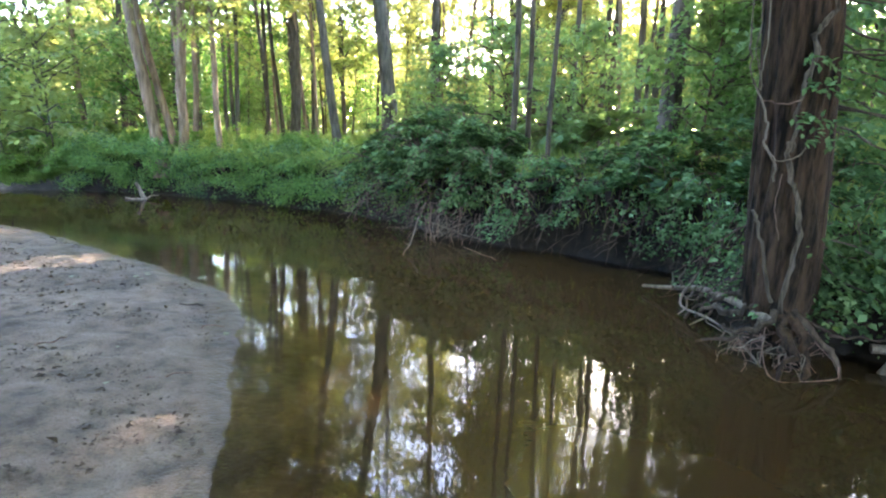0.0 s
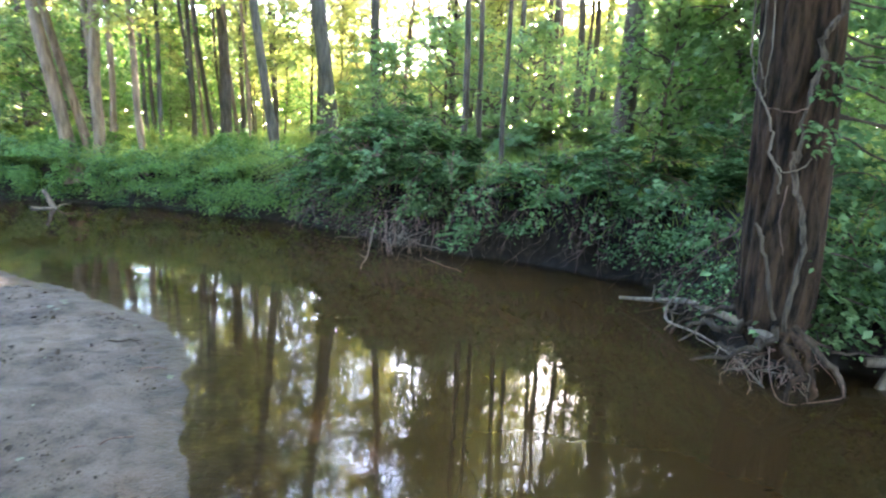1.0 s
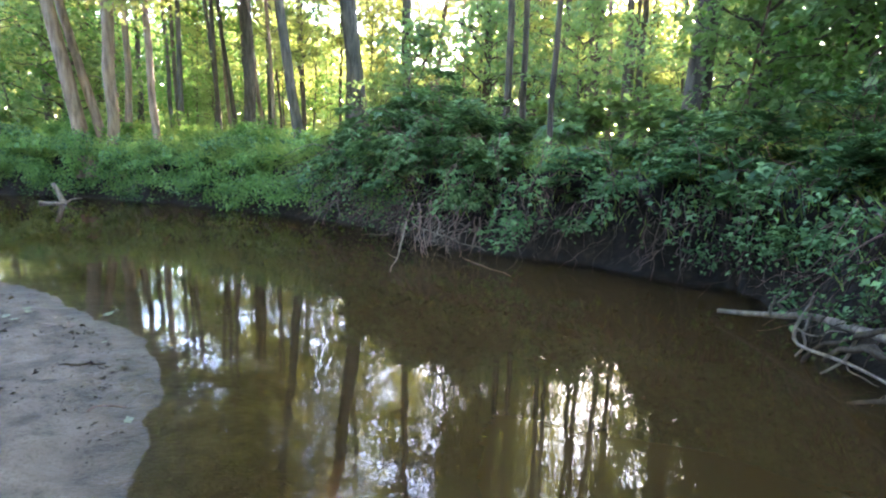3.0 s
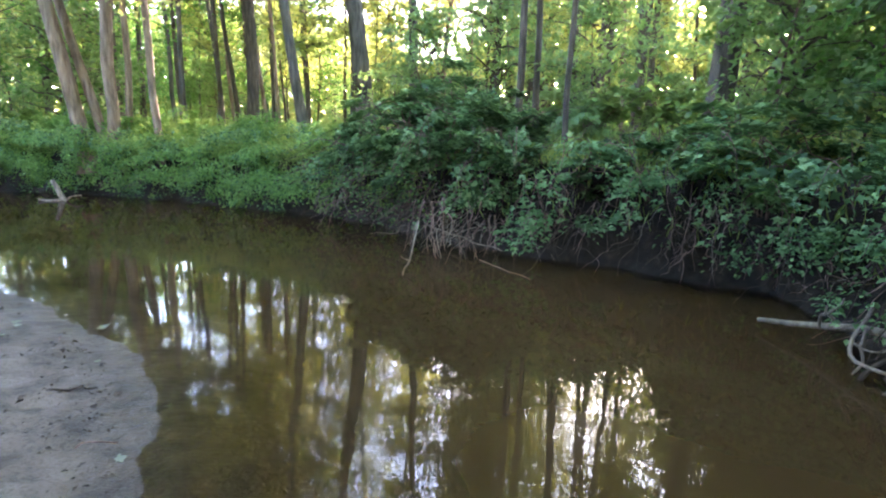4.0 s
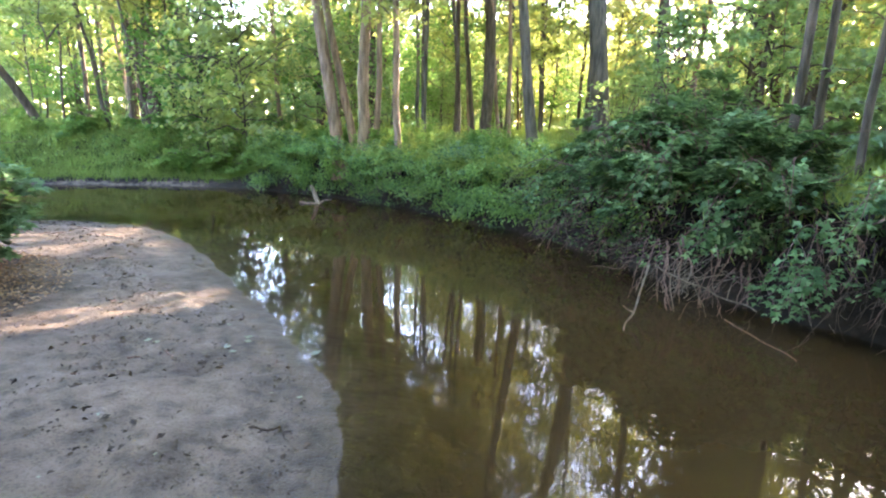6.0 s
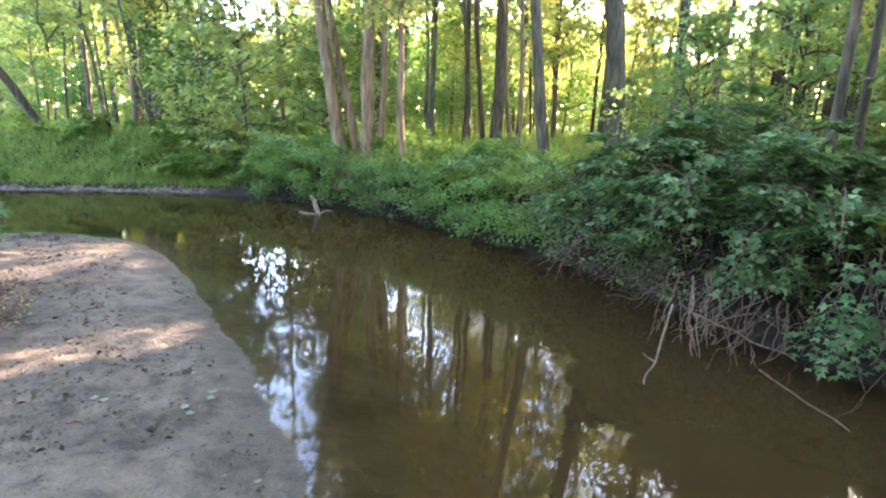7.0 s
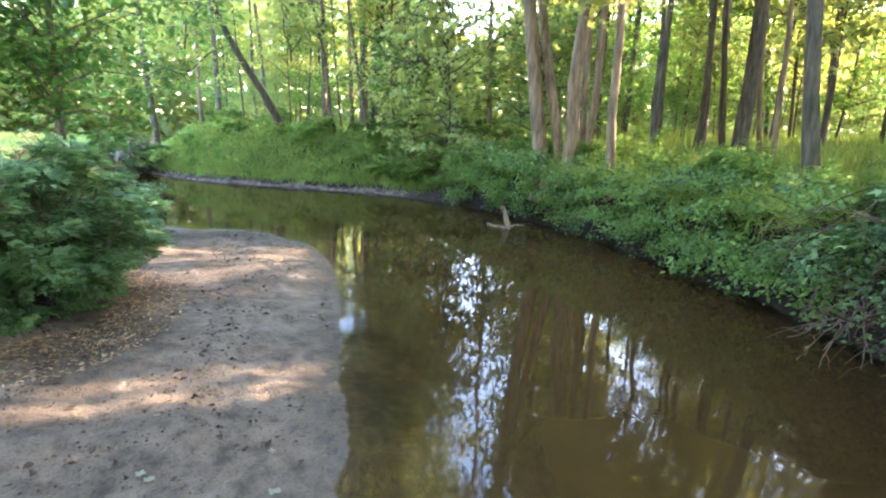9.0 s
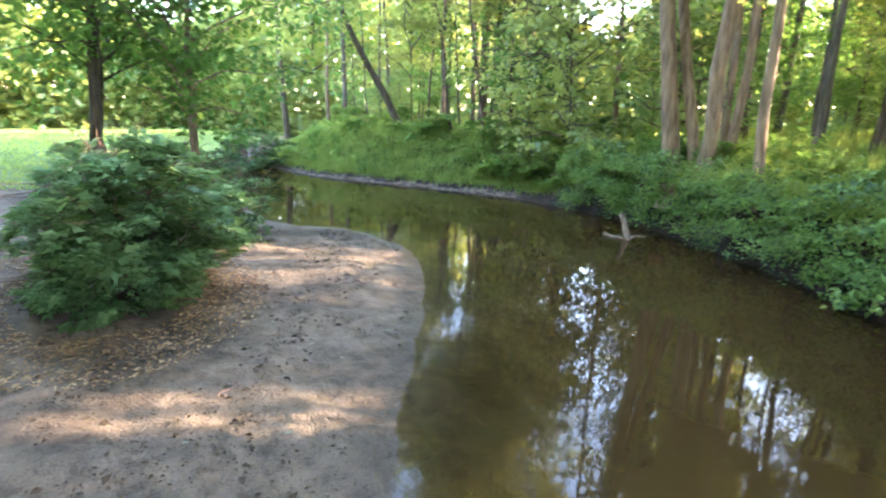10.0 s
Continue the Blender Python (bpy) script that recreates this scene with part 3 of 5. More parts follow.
# saplings in darker leaf colours, which carry the shade behind the bank
for x, y, k in ((3.5, 9.7, 0.7), (4.3, 8.8, 0.62), (3.9, 11.8, 0.9), (5.6, 9.3, 0.55), (-0.3, 14.2, 0.9), (1.7, 13.6, 0.85), (-1.6, 13.6, 0.7), (7.2, 4.2, 0.8), (5.2, 6.7, 0.6)):
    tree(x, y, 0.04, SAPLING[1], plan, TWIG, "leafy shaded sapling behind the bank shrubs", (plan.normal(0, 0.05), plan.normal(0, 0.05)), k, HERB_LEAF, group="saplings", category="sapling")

for x, y, k in ((3.1, 9.5, 0.85), (3.9, 8.9, 0.95), (4.7, 8.2, 0.9)):
    tree(x, y, 0.05, SAPLING[0], plan, TWIG, "leafy shaded sapling behind the bank shrubs", (plan.normal(0, 0.05), plan.normal(0, 0.05)), k, SHADE_LEAF, group="saplings", category="sapling")

# young trees added beside the sun's line to shade the sand round the lane
for along, across, k in ((21, -1.5, 0.9), (22, 1.6, 0.95), (25, -4.4, 1.0), (27, 4.2, 1.05), (19, 5.6, 0.85), (16, 1.5, 0.85), (25, 2.6, 1.05)):
    x, y = -4.8 + along * math.sin(radians(SUN_ROUND)) + across * math.cos(radians(SUN_ROUND)), 5.4 + along * math.cos(radians(SUN_ROUND)) - across * math.sin(radians(SUN_ROUND))
    tree(x, y, 0.09, SLIM[2], plan, BARK_DARK, "slender young tree in the undergrowth", (plan.normal(0, 0.02), plan.normal(0, 0.02)), k, group="young trees")

# stout trunks added deep in the wood to cut the low sun into streaks on the sand
for along, across, dia in ((24, 0.40, 0.5), (27, 0.76, 0.52), (22, 1.12, 0.56), (26, 1.5, 0.5), (29, -0.36, 0.5), (23, -1.15, 0.36), (28, -1.5, 0.5)):
    x, y = -4.8 + along * math.sin(radians(SUN_ROUND)) + across * math.cos(radians(SUN_ROUND)), 5.4 + along * math.cos(radians(SUN_ROUND)) - across * math.sin(radians(SUN_ROUND))
    tree(x, y, dia, TALL[2], plan, BARK_DARK, "stout dark-barked tree added deep in the wood to block the sun", (0.0, 0.0), 1.0, crook=0.01)
# trees added so that their crowns hide bright sky from the water
for x, y, k in ((3.0, 19.4, 0), (3.7, 18.6, 1), (4.8, 21.5, 2)):
    tree(x, y, 0.24, TALL[k], plan, BARK_DARK, DARK, (plan.normal(0, 0.02), plan.normal(0, 0.02)))

# unseen trees added on the near bank, behind the walk, whose crowns shade the sand
for i in range(400):
    a, d = radians(plan.uniform(84, 255)), plan.uniform(3.5, 19)
    x, y = -0.5 + math.sin(a) * d, 2.0 + math.cos(a) * d
    if height(x, y) > 0.12 and all(math.hypot(x - u, y - v) > 3.0 for u, v in spots) and not (x < -6 and y > -6):
        spots.append((x, y))
        tree(x, y, plan.uniform(0.2, 0.4), DENSE, plan, BARK_DARK, DARK, (plan.normal(0, 0.03), plan.normal(0, 0.03)), plan.uniform(0.95, 1.2))

# the leafy edge of the wood, far behind
n = 148000
fr = np.random.default_rng(9)
az, far = np.radians(np.where(np.arange(n) < 130000, fr.uniform(-115, 75, n), fr.uniform(-115, -62, n))), fr.uniform(42, 58, n)
lump = 10.5 + 3.5 * waves(az * 30, far * 0.0, 9.0, 3) - 3.0 * np.exp(-((np.degrees(az) + 8) / 9) ** 2) - 1.5 * np.exp(-((np.degrees(az) - 14) / 10) ** 2) - 1.6 * np.exp(-((np.degrees(az) + 46) / 5) ** 2) - 0.8 * np.exp(-((np.degrees(az) + 32) / 3) ** 2)
skirt = 0.15 + 1.15 * smooth((16.0 - np.abs(np.degrees(az) + 26)) / 5)
at = np.stack([np.sin(az) * far, np.cos(az) * far, skirt + np.maximum(lump - skirt, 3.0) * fr.uniform(0, 1, n)], 1)
size, turn, flat = 0.6 * fr.uniform(0.6, 1.3, n), fr.normal(0, 1, (n, 3)) * np.array([1, 1, 0.5]), fr.normal(0, 0.5, (n, 3)) + np.array([0, 0, 1])
# lit leaf colour left of -5 degrees, shaded leaf colour right of it
for part_of, leaf, label in ((az < radians(-5), TREE_LEAF, "leafy far edge of the wood, sunlight put into its leaf colour"), (az >= radians(-5), SHADE_LEAF, "leafy far edge of the wood, shade put into its leaf colour")):
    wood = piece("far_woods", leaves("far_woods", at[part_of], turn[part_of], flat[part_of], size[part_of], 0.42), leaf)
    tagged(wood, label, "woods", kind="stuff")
# unseen ring of loose leaves behind the walk, added to dim the sky light
n = 34000
az, far = np.radians(fr.uniform(78, 262, n)), fr.uniform(13, 24, n)
x, y = -1 + np.sin(az) * far, 1 + np.cos(az) * far
dry = (land(x, y)[0] > 0.1) & ~((x < -10) & (y > -6))
at = np.stack([x, y, 0.4 + 9.0 * fr.uniform(0, 1, n) ** 1.1], 1)[dry]
n = len(at)
wood = piece("near_woods", leaves("near_woods", at, fr.normal(0, 1, (n, 3)) * np.array([1, 1, 0.5]), fr.normal(0, 0.6, (n, 3)) + np.array([0, 0, 1]), 0.6 * fr.uniform(0.6, 1.3, n), 0.42), HERB_LEAF)
tagged(wood, "unseen leaves added round the near bank to block sky light", "woods", kind="stuff")


# ---- shrubs on the cut bank ----
def shrub(x, y, z, rx, ry, rz, count, size, r, label, leaf=SHRUB_LEAF, droop=0.35, category="shrub", bare=-9.0):
    """Stems from one base and sprays of leaves in a lumpy dome."""
    top = new("shrub")
    top.matrix_world = pose(x, y, z)
    tubes, at, way, up = Tubes(), [], [], []
    boughs = max(8, count // 300)
    lumps = r.normal(0, 1, (7, 3))
    lumps /= np.linalg.norm(lumps, axis=1)[:, None]
    per = count // boughs // 5
    for i in range(boughs):
        d = unit(r.normal(0, 1, 3) * np.array([1, 1, 0.8]) + np.array([0, 0, 0.5]))
        out = 0.80 + 1.1 * max(0, (lumps @ d).max() - 0.72) + r.normal(0, 0.09)
        p = d * out * np.array([rx, ry, rz]) + np.array([0, 0, rz * 0.55])
        q = bent((p[0] * 0.1, p[1] * 0.1, -0.15), p, -0.12 * np.linalg.norm(p), 0.2, 8, r)
        tubes.add(q, np.linspace(0.013, 0.003, 8), 4, 0, r)
        for k in range(3):
            c = q[2 + 2 * k]
            tubes.add(bent(c, c + d * 0.22 + r.normal(0, 1, 3) * np.array([0.2, 0.2, 0.12]), 0, 0.15, 4, r), np.linspace(0.005, 0.002, 4), 4, 0, r)
        for k in range(5):
            c = q[0] + q[3 + k]
            c = c + r.normal(0, 1, 3) * np.array([0.10, 0.10, 0.05])
            if z + c[2] < bare + r.normal(0, 0.12) and r.uniform() < 0.8:
                continue
            wide = (0.07 + 0.13 * r.uniform()) * (1.15 - 0.08 * k)
            n = per
            a = r.uniform(0, 6.28, n)
            rad = np.sqrt(r.uniform(0.02, 1, n)) * wide
            flat = unit(d * 0.35 + np.array([0, 0, 1.0]) + r.normal(0, 0.22, 3))
            local = np.stack([np.cos(a) * rad, np.sin(a) * rad, r.normal(0, 0.018, n) - rad * droop * 0.8], 1)
            local[:, 2] -= (local[:, :2] * flat[:2]).sum(1) / flat[2]
            at.append(c + local)
            way.append(np.stack([np.cos(a), np.sin(a), r.normal(-droop, 0.25, n)], 1) + d * 0.5)
            up.append(flat + r.normal(0, 0.22, (n, 3)))
    at, way, up = np.concatenate(at), np.concatenate(way), np.concatenate(up)
    ln = size * r.uniform(0.6, 1.3, len(at))
    piece("stemwork", tubes.mesh("stemwork"), TWIG, top)
    ln = ln * np.repeat(r.uniform(0.75, 1.35, len(at) // per + 1), per)[: len(at)]
    piece("foliage", lobed("foliage", at, way, up, ln, ln * r.uniform(0.65, 0.9, len(at))), leaf, top)
    return tagged(top, label, category, "bank shrubs")


sr = np.random.default_rng(33)
BUSH = "dense green leafy shrub overhanging the earth bank"
for x, y, z, rx, ry, rz, n in (
    (-2.4, 11.0, 0.95, 0.75, 0.6, 0.36, 3600), (-1.5, 10.15, 0.85, 0.9, 0.85, 0.82, 9000), (-0.65, 9.65, 0.85, 0.95, 0.9, 1.02, 12500), (-0.25, 9.15, 0.75, 0.75, 0.7, 0.66, 7500),
    (0.55, 9.0, 0.7, 0.8, 0.75, 0.50, 7000), (1.4, 8.65, 0.7, 0.9, 0.8, 0.50, 8000), (2.3, 8.1, 0.65, 0.95, 1.0, 0.85, 9500), (3.1, 7.1, 0.6, 0.95, 1.05, 0.95, 9500), (3.3, 5.95, 0.5, 0.8, 0.8, 0.95, 8500),
    (0.5, 10.6, 0.95, 1.1, 0.9, 0.28, 4500), (2.4, 9.8, 0.95, 1.2, 0.9, 0.40, 5000), (4.4, 7.8, 0.9, 1.1, 1.1, 0.55, 6000),
):
    shrub(x, y + 0.1, z, rx, ry, rz, int(n * 0.72), 0.094, sr, BUSH, droop=0.14, bare=1.05 if x > -2 else 0.8)
for x, y, z, rx, ry, rz, n in ((3.75, 5.2, 0.35, 0.85, 0.6, 0.55, 7500), (4.75, 4.55, 0.3, 1.0, 0.7, 0.46, 7000), (6.0, 3.4, 0.4, 1.2, 0.9, 0.45, 5500)):
    shrub(x, y + 0.1, z, rx, ry, rz, n, 0.074, sr, "light green leafy shrub hanging over the foot of the bank", BANK_LEAF, 0.2, bare=0.42)
# shrubs added to darken bright gaps low in the wood, in shaded leaf colour
for x, y, rx, rz, n in ((1.4, 12.9, 1.2, 0.8, 4200), (3.2, 13.6, 1.3, 0.9, 4200), (5.2, 12.8, 1.2, 0.9, 4000)):
    shrub(x, y, height(x, y) + 0.1, rx, 0.9, rz, n, 0.10, sr, "shrub added in the undergrowth, shade put into its leaf colour", SHADE_LEAF, 0.2)
shrub(-7.1, 4.82, 0.25, 1.08, 0.75, 1.02, 27000, 0.08, sr, "bushy blue-green shrub standing on the sand bar", BAR_LEAF, 0.15)
shrub(-9.7, 5.6, 0.3, 1.0, 0.7, 0.7, 11000, 0.065, sr, "bushy dark green shrub standing on the sand bar")
shrub(-12.2, 5.3, 0.4, 0.9, 0.7, 0.5, 5000, 0.08, sr, "bushy dark green shrub beside the water")


def bramble(x, y, z, reach, side, r):
    """Arching stems that hang over the bank with broad paler leaves."""
    top = new("bramble")
    top.matrix_world = pose(x, y, z)
    at, way, up = [], [], []
    for i in range(r.integers(3, 6)):
        a = side + r.normal(0, 0.55)
        l = reach * r.uniform(0.6, 1.2)
        dx, dy = math.cos(a), math.sin(a)
        q = np.array([(0, 0, -0.1), (0.25 * l * dx, 0.25 * l * dy, 0.28 * l), (0.6 * l * dx, 0.6 * l * dy, 0.30 * l), (0.9 * l * dx, 0.9 * l * dy, 0.02 * l), (1.05 * l * dx, 1.05 * l * dy, -0.35 * l)]) + r.normal(0, 0.03, (5, 3))
        piece("stem", Tubes().add(q, np.linspace(0.007, 0.002, 5), 5, 0, r).mesh("stem"), TWIG, top)
        n = int(60 * l)
        f = r.uniform(0.8, 4, n)
        p = np.stack([np.interp(f, range(5), q[:, c]) for c in range(3)], 1)
        out = r.normal(0, 1, (n, 3)) * np.array([1, 1, 0.4])
        at.append(p + 0.05 * out + np.array([0, 0, -0.02]))
        way.append(out + np.array([dx * 0.7, dy * 0.7, -0.25]))
        up.append(r.normal(0, 0.3, (n, 3)) + np.array([dx * 0.5, dy * 0.5, 1.0]))
    at, way, up = np.concatenate(at), np.concatenate(way), np.concatenate(up)
    ln = r.uniform(0.05, 0.10, len(at))
    piece("foliage", lobed("foliage", at, way, up, ln, ln * 0.8), BAR_LEAF, top)
    return tagged(top, "arching bramble with broad pale green leaves", "bramble", "brambles")


kr = np.random.default_rng(88)
for x, y, z, reach in ((-2.7, 10.75, 0.8, 0.5), (-2.3, 10.5, 1.0, 0.5), (-1.9, 10.2, 0.7, 0.5), (-1.6, 10.0, 1.05, 0.6), (-1.0, 9.5, 1.1, 0.6), (-0.5, 9.1, 0.8, 0.7), (0.0, 8.8, 1.2, 0.8), (0.4, 8.6, 0.7, 0.6), (0.9, 8.4, 1.1, 0.8), (1.4, 8.1, 0.8, 0.6), (1.9, 7.9, 1.2, 0.8),
                       (2.3, 7.5, 0.8, 0.7), (2.7, 6.9, 1.0, 0.7), (2.7, 6.2, 0.8, 0.6), (3.2, 5.3, 0.8, 0.6), (3.7, 4.95, 0.7, 0.6), (4.3, 4.5, 0.7, 0.6), (4.9, 4.0, 0.7, 0.7), (3.5, 5.2, 1.2, 0.7), (0.42, 8.38, 0.42, 0.42), (0.30, 8.45, 0.35, 0.4), (-1.3, 9.6, 1.5, 0.6), (-0.7, 9.2, 1.4, 0.7), (-0.9, 9.3, 1.1, 0.6)):
    bramble(x, y, z, reach, -2.0 if x < 3 else -2.3, kr)


# ---- herbs and grass ----
def scatter(r, n, test, box):
    """Places on the ground in a box that pass the test (dr, dl, x, y)."""
    x, y = r.uniform(box[0], box[1], n), r.uniform(box[2], box[3], n)
    z, dr, dl = land(x, y)
    ok = test(dr, dl, x, y)
    return np.stack([x[ok], y[ok], z[ok]], 1), dr[ok]


def blades(name, pts, r, tall, wide, material, label, tilt=0.45):
    n = len(pts)
    way = np.stack([r.normal(0, tilt, n), r.normal(0, tilt, n), np.ones(n)], 1)
    ln = tall * r.uniform(0.5, 1.25, n)
    ob = piece(name, leaves(name, pts - np.array([0, 0, 0.02]), way, r.normal(0, 1, (n, 3)), ln, wide * r.uniform(0.7, 1.3, n), 0.05), material)
    return tagged(ob, label, "grass", kind="stuff")


hr = np.random.default_rng(77)
pts, _ = scatter(hr, 190000, lambda dr, dl, x, y: (dr > 0.15) & (dr < 4) & (x < 12), (-24, 12, 3, 17))
blades("bank_grass", pts, hr, 0.20, 0.018, GRASS, "long green grass on the bank top")
pts, _ = scatter(hr, 90000, lambda dr, dl, x, y: (dr > 2) & (x < 16), (-34, 16, 4, 38))
blades("woodland_grass", pts, hr, 0.33, 0.024, GRASS, "long green grass between the trees")


def along_bank(r, n, x_lo, x_hi):
    """Places along the cut bank's waterline: point, outward way over the water."""
    t = np.linspace(0, 1, 40)[:-1, None]
    fine = np.concatenate([u + (v - u) * t for u, v in zip(RIGHT[2:-1], RIGHT[3:])])
    seg = np.gradient(fine, axis=0)
    ln = np.linalg.norm(seg, axis=1)
    w = ln * (fine[:, 0] > x_lo) * (fine[:, 0] < x_hi) * (fine[:, 1] > 2)
    k = r.choice(len(fine), n, p=w / w.sum())
    out = np.stack([-seg[k, 1], seg[k, 0]], 1) / ln[k][:, None]
    return fine[k] + seg[k] * r.uniform(0, 1, (n, 1)), out


def curtain(name, r, n, x_lo, x_hi, z_lo, z_hi, reach, size, material, label, lump=0.5):
    """Leafy herbs that hang over the face of the bank, in sprays."""
    p, out = along_bank(r, n // 10, x_lo, x_hi)
    m = len(p)
    z = z_lo + (z_hi - z_lo) * r.uniform(0, 1, m) ** 0.8 + 0.2 * waves(p[:, 0], p[:, 1], 1.1, 2)
    o = (reach * r.uniform(-0.6, 1.0, m) + 0.10 * waves(p[:, 0], p[:, 1], 0.8, 6)) * (0.4 + 0.6 * np.sin(np.clip((z - z_lo) / (z_hi - z_lo), 0, 1) * 2.6))
    c = np.stack([p[:, 0] + out[:, 0] * o, p[:, 1] + out[:, 1] * o, z], 1)
    keep = waves(p[:, 0] * 1.0, p[:, 1] + z * 2, 0.9, 4) > lump - 1
    c, out = c[keep], out[keep]
    m = len(c)
    k = np.repeat(np.arange(m), 10)
    a = r.uniform(0, 6.28, len(k))
    rad = size * r.uniform(0.3, 1.6, len(k))
    at = c[k] + np.stack([np.cos(a) * rad, np.sin(a) * rad, r.normal(0, 0.05, len(k)) - rad * 0.3], 1)
    way = np.stack([np.cos(a), np.sin(a), r.normal(-0.4, 0.35, len(k))], 1) + np.concatenate([out[k] * 0.5, np.zeros((len(k), 1))], 1)
    up = np.concatenate([out[k] * 0.5, np.full((len(k), 1), 0.8)], 1) + r.normal(0, 0.3, (len(k), 3))
    ln = size * r.uniform(0.6, 1.3, len(k))
    return tagged(piece(name, leaves(name, at, way, up, ln, ln * 0.65), material), label, "plants", kind="stuff")


curtain("bank_herbs", hr, 28000, -10.5, -2.7, 0.12, 1.2, 0.5, 0.056, BANK_LEAF, "low leafy green herbs hanging over the bank", 1.05)
curtain("bank_herbs", hr, 11000, -10.5, -2.7, 0.45, 1.32, 0.30, 0.06, SHRUB_LEAF, "broad green leaves along the bank edge", 1.05)
curtain("bank_herbs", hr, 6500, -10.5, -2.9, 0.08, 0.8, 0.55, 0.07, BANK_LEAF, "low leafy green herbs hanging over the bank", 1.2)
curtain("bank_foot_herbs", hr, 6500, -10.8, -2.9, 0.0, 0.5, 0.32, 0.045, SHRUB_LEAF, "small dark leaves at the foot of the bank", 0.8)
curtain("bank_leaves", hr, 2600, -2.9, -1.2, 0.45, 1.3, 0.5, 0.062, BANK_LEAF, "small green leaves among bare stems on the bank edge", 1.1)
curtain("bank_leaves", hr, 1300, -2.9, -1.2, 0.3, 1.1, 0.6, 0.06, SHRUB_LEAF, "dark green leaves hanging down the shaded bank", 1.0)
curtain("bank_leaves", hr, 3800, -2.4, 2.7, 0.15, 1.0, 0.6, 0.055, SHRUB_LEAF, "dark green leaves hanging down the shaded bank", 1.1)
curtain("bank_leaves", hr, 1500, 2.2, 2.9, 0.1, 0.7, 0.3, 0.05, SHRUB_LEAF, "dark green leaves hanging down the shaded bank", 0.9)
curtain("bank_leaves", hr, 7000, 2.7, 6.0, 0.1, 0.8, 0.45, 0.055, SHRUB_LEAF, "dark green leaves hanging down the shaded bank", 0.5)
p, out = along_bank(hr, 5000, -10.5, -2.8)
n = len(p)
o = hr.uniform(-0.7, 0.14, n)
at = np.stack([p[:, 0] + out[:, 0] * o, p[:, 1] + out[:, 1] * o, 0.95 + hr.normal(0, 0.1, n)], 1)
way = np.stack([out[:, 0] * 0.7 + hr.normal(0, 0.4, n), out[:, 1] * 0.7 + hr.normal(0, 0.4, n), hr.normal(0.35, 0.6, n)], 1)
ln = hr.uniform(0.1, 0.3, n)
edge = piece("bank_edge_grass", leaves("bank_edge_grass", at, way, hr.normal(0, 0.5, (n, 3)) + np.array([0, 0, 1]), ln, 0.018, 0.05), GRASS)
tagged(edge, "arching grass along the lip of the bank", "grass", kind="stuff")
# leafy herbs on the bank top, in low mounds
pts, _ = scatter(hr, 40000, lambda dr, dl, x, y: (dr > 0.02) & (dr < 1.0) & (waves(x, y, 1.3, 5) > -0.45), (-11, -1, 8, 16.5))
n = len(pts)
ln = 0.062 * hr.uniform(0.6, 1.5, n)
tall = 0.15 + 0.2 * waves(pts[:, 0], pts[:, 1], 0.9, 2)
mounds = piece("bank_top_herbs", leaves("bank_top_herbs", pts + np.stack([hr.normal(0, 0.04, n), hr.normal(0, 0.04, n), np.maximum(tall, 0.05) * hr.uniform(0.2, 1.3, n)], 1), hr.normal(0, 1, (n, 3)) * np.array([1, 1, 0.45]), hr.normal(0, 0.4, (n, 3)) + np.array([0, -0.15, 1]), ln, ln * 0.6), BANK_LEAF)
tagged(mounds, "low mounds of leafy green herbs on the bank top", "plants", kind="stuff")
pts, _ = scatter(hr, 30000, lambda dr, dl, x, y: (dr > 0.45) & (dr < 4.5) & (x < -9), (-26, -9, 2, 17))
n = len(pts)
ln = 0.12 * hr.uniform(0.6, 1.4, n)
slope = piece("slope_herbs", leaves("slope_herbs", pts + np.stack([hr.normal(0, 0.05, n), hr.normal(0, 0.05, n), hr.uniform(0.02, 0.35, n)], 1), hr.normal(0, 1, (n, 3)) * np.array([1, 1, 0.4]), hr.normal(0, 0.35, (n, 3)) + np.array([0, 0, 1]), ln, ln * 0.5), BANK_LEAF)
tagged(slope, "low green herbs on the gentle far slope", "plants", kind="stuff")


def herb(x, y, tall, r):
    """A leafy upright herb: a few stems with narrow leaves up their length."""
    top = new("herb_plant")
    top.matrix_world = pose(x, y, height(x, y))
    at, way = [], []
    for i in range(r.integers(4, 9)):
        a, l = r.uniform(0, 6.28), tall * r.uniform(0.6, 1.15)
        tip = np.array([math.cos(a) * l * r.uniform(0.1, 0.55), math.sin(a) * l * r.uniform(0.1, 0.55), l])
        q = bent((0, 0, -0.03), tip, -0.05, 0.08, 6, r)
        piece("stem", Tubes().add(q, np.linspace(0.005, 0.002, 6), 4, 0, r).mesh("stem"), BANK_LEAF, top)
        n = int(30 * l / 0.5)
        f = r.uniform(0.8, 5, n)
        at.append(np.stack([np.interp(f, range(6), q[:, c]) for c in range(3)], 1))
        b = r.uniform(0, 6.28, n)
        way.append(np.stack([np.cos(b), np.sin(b), r.normal(0.1, 0.4, n)], 1))
    at, way = np.concatenate(at), np.concatenate(way)
    ln = r.uniform(0.05, 0.13, len(at))
    piece("foliage", leaves("foliage", at, way, r.normal(0, 0.25, (len(at), 3)) + np.array([0, 0, 1]), ln, ln * 0.38), BANK_LEAF if r.uniform() < 0.6 else HERB_LEAF, top)
    return tagged(top, "leafy upright green herb on the bank edge", "herb", "bank edge herbs")


er = np.random.default_rng(91)
p, out = along_bank(er, 120, -10.3, -3.0)
for (x, y), (ox, oy) in zip(p, out):
    back = er.uniform(0.12, 0.9)
    herb(x - ox * back, y - oy * back, er.uniform(0.22, 0.6) + 0.05 * (back > 0.5), er)
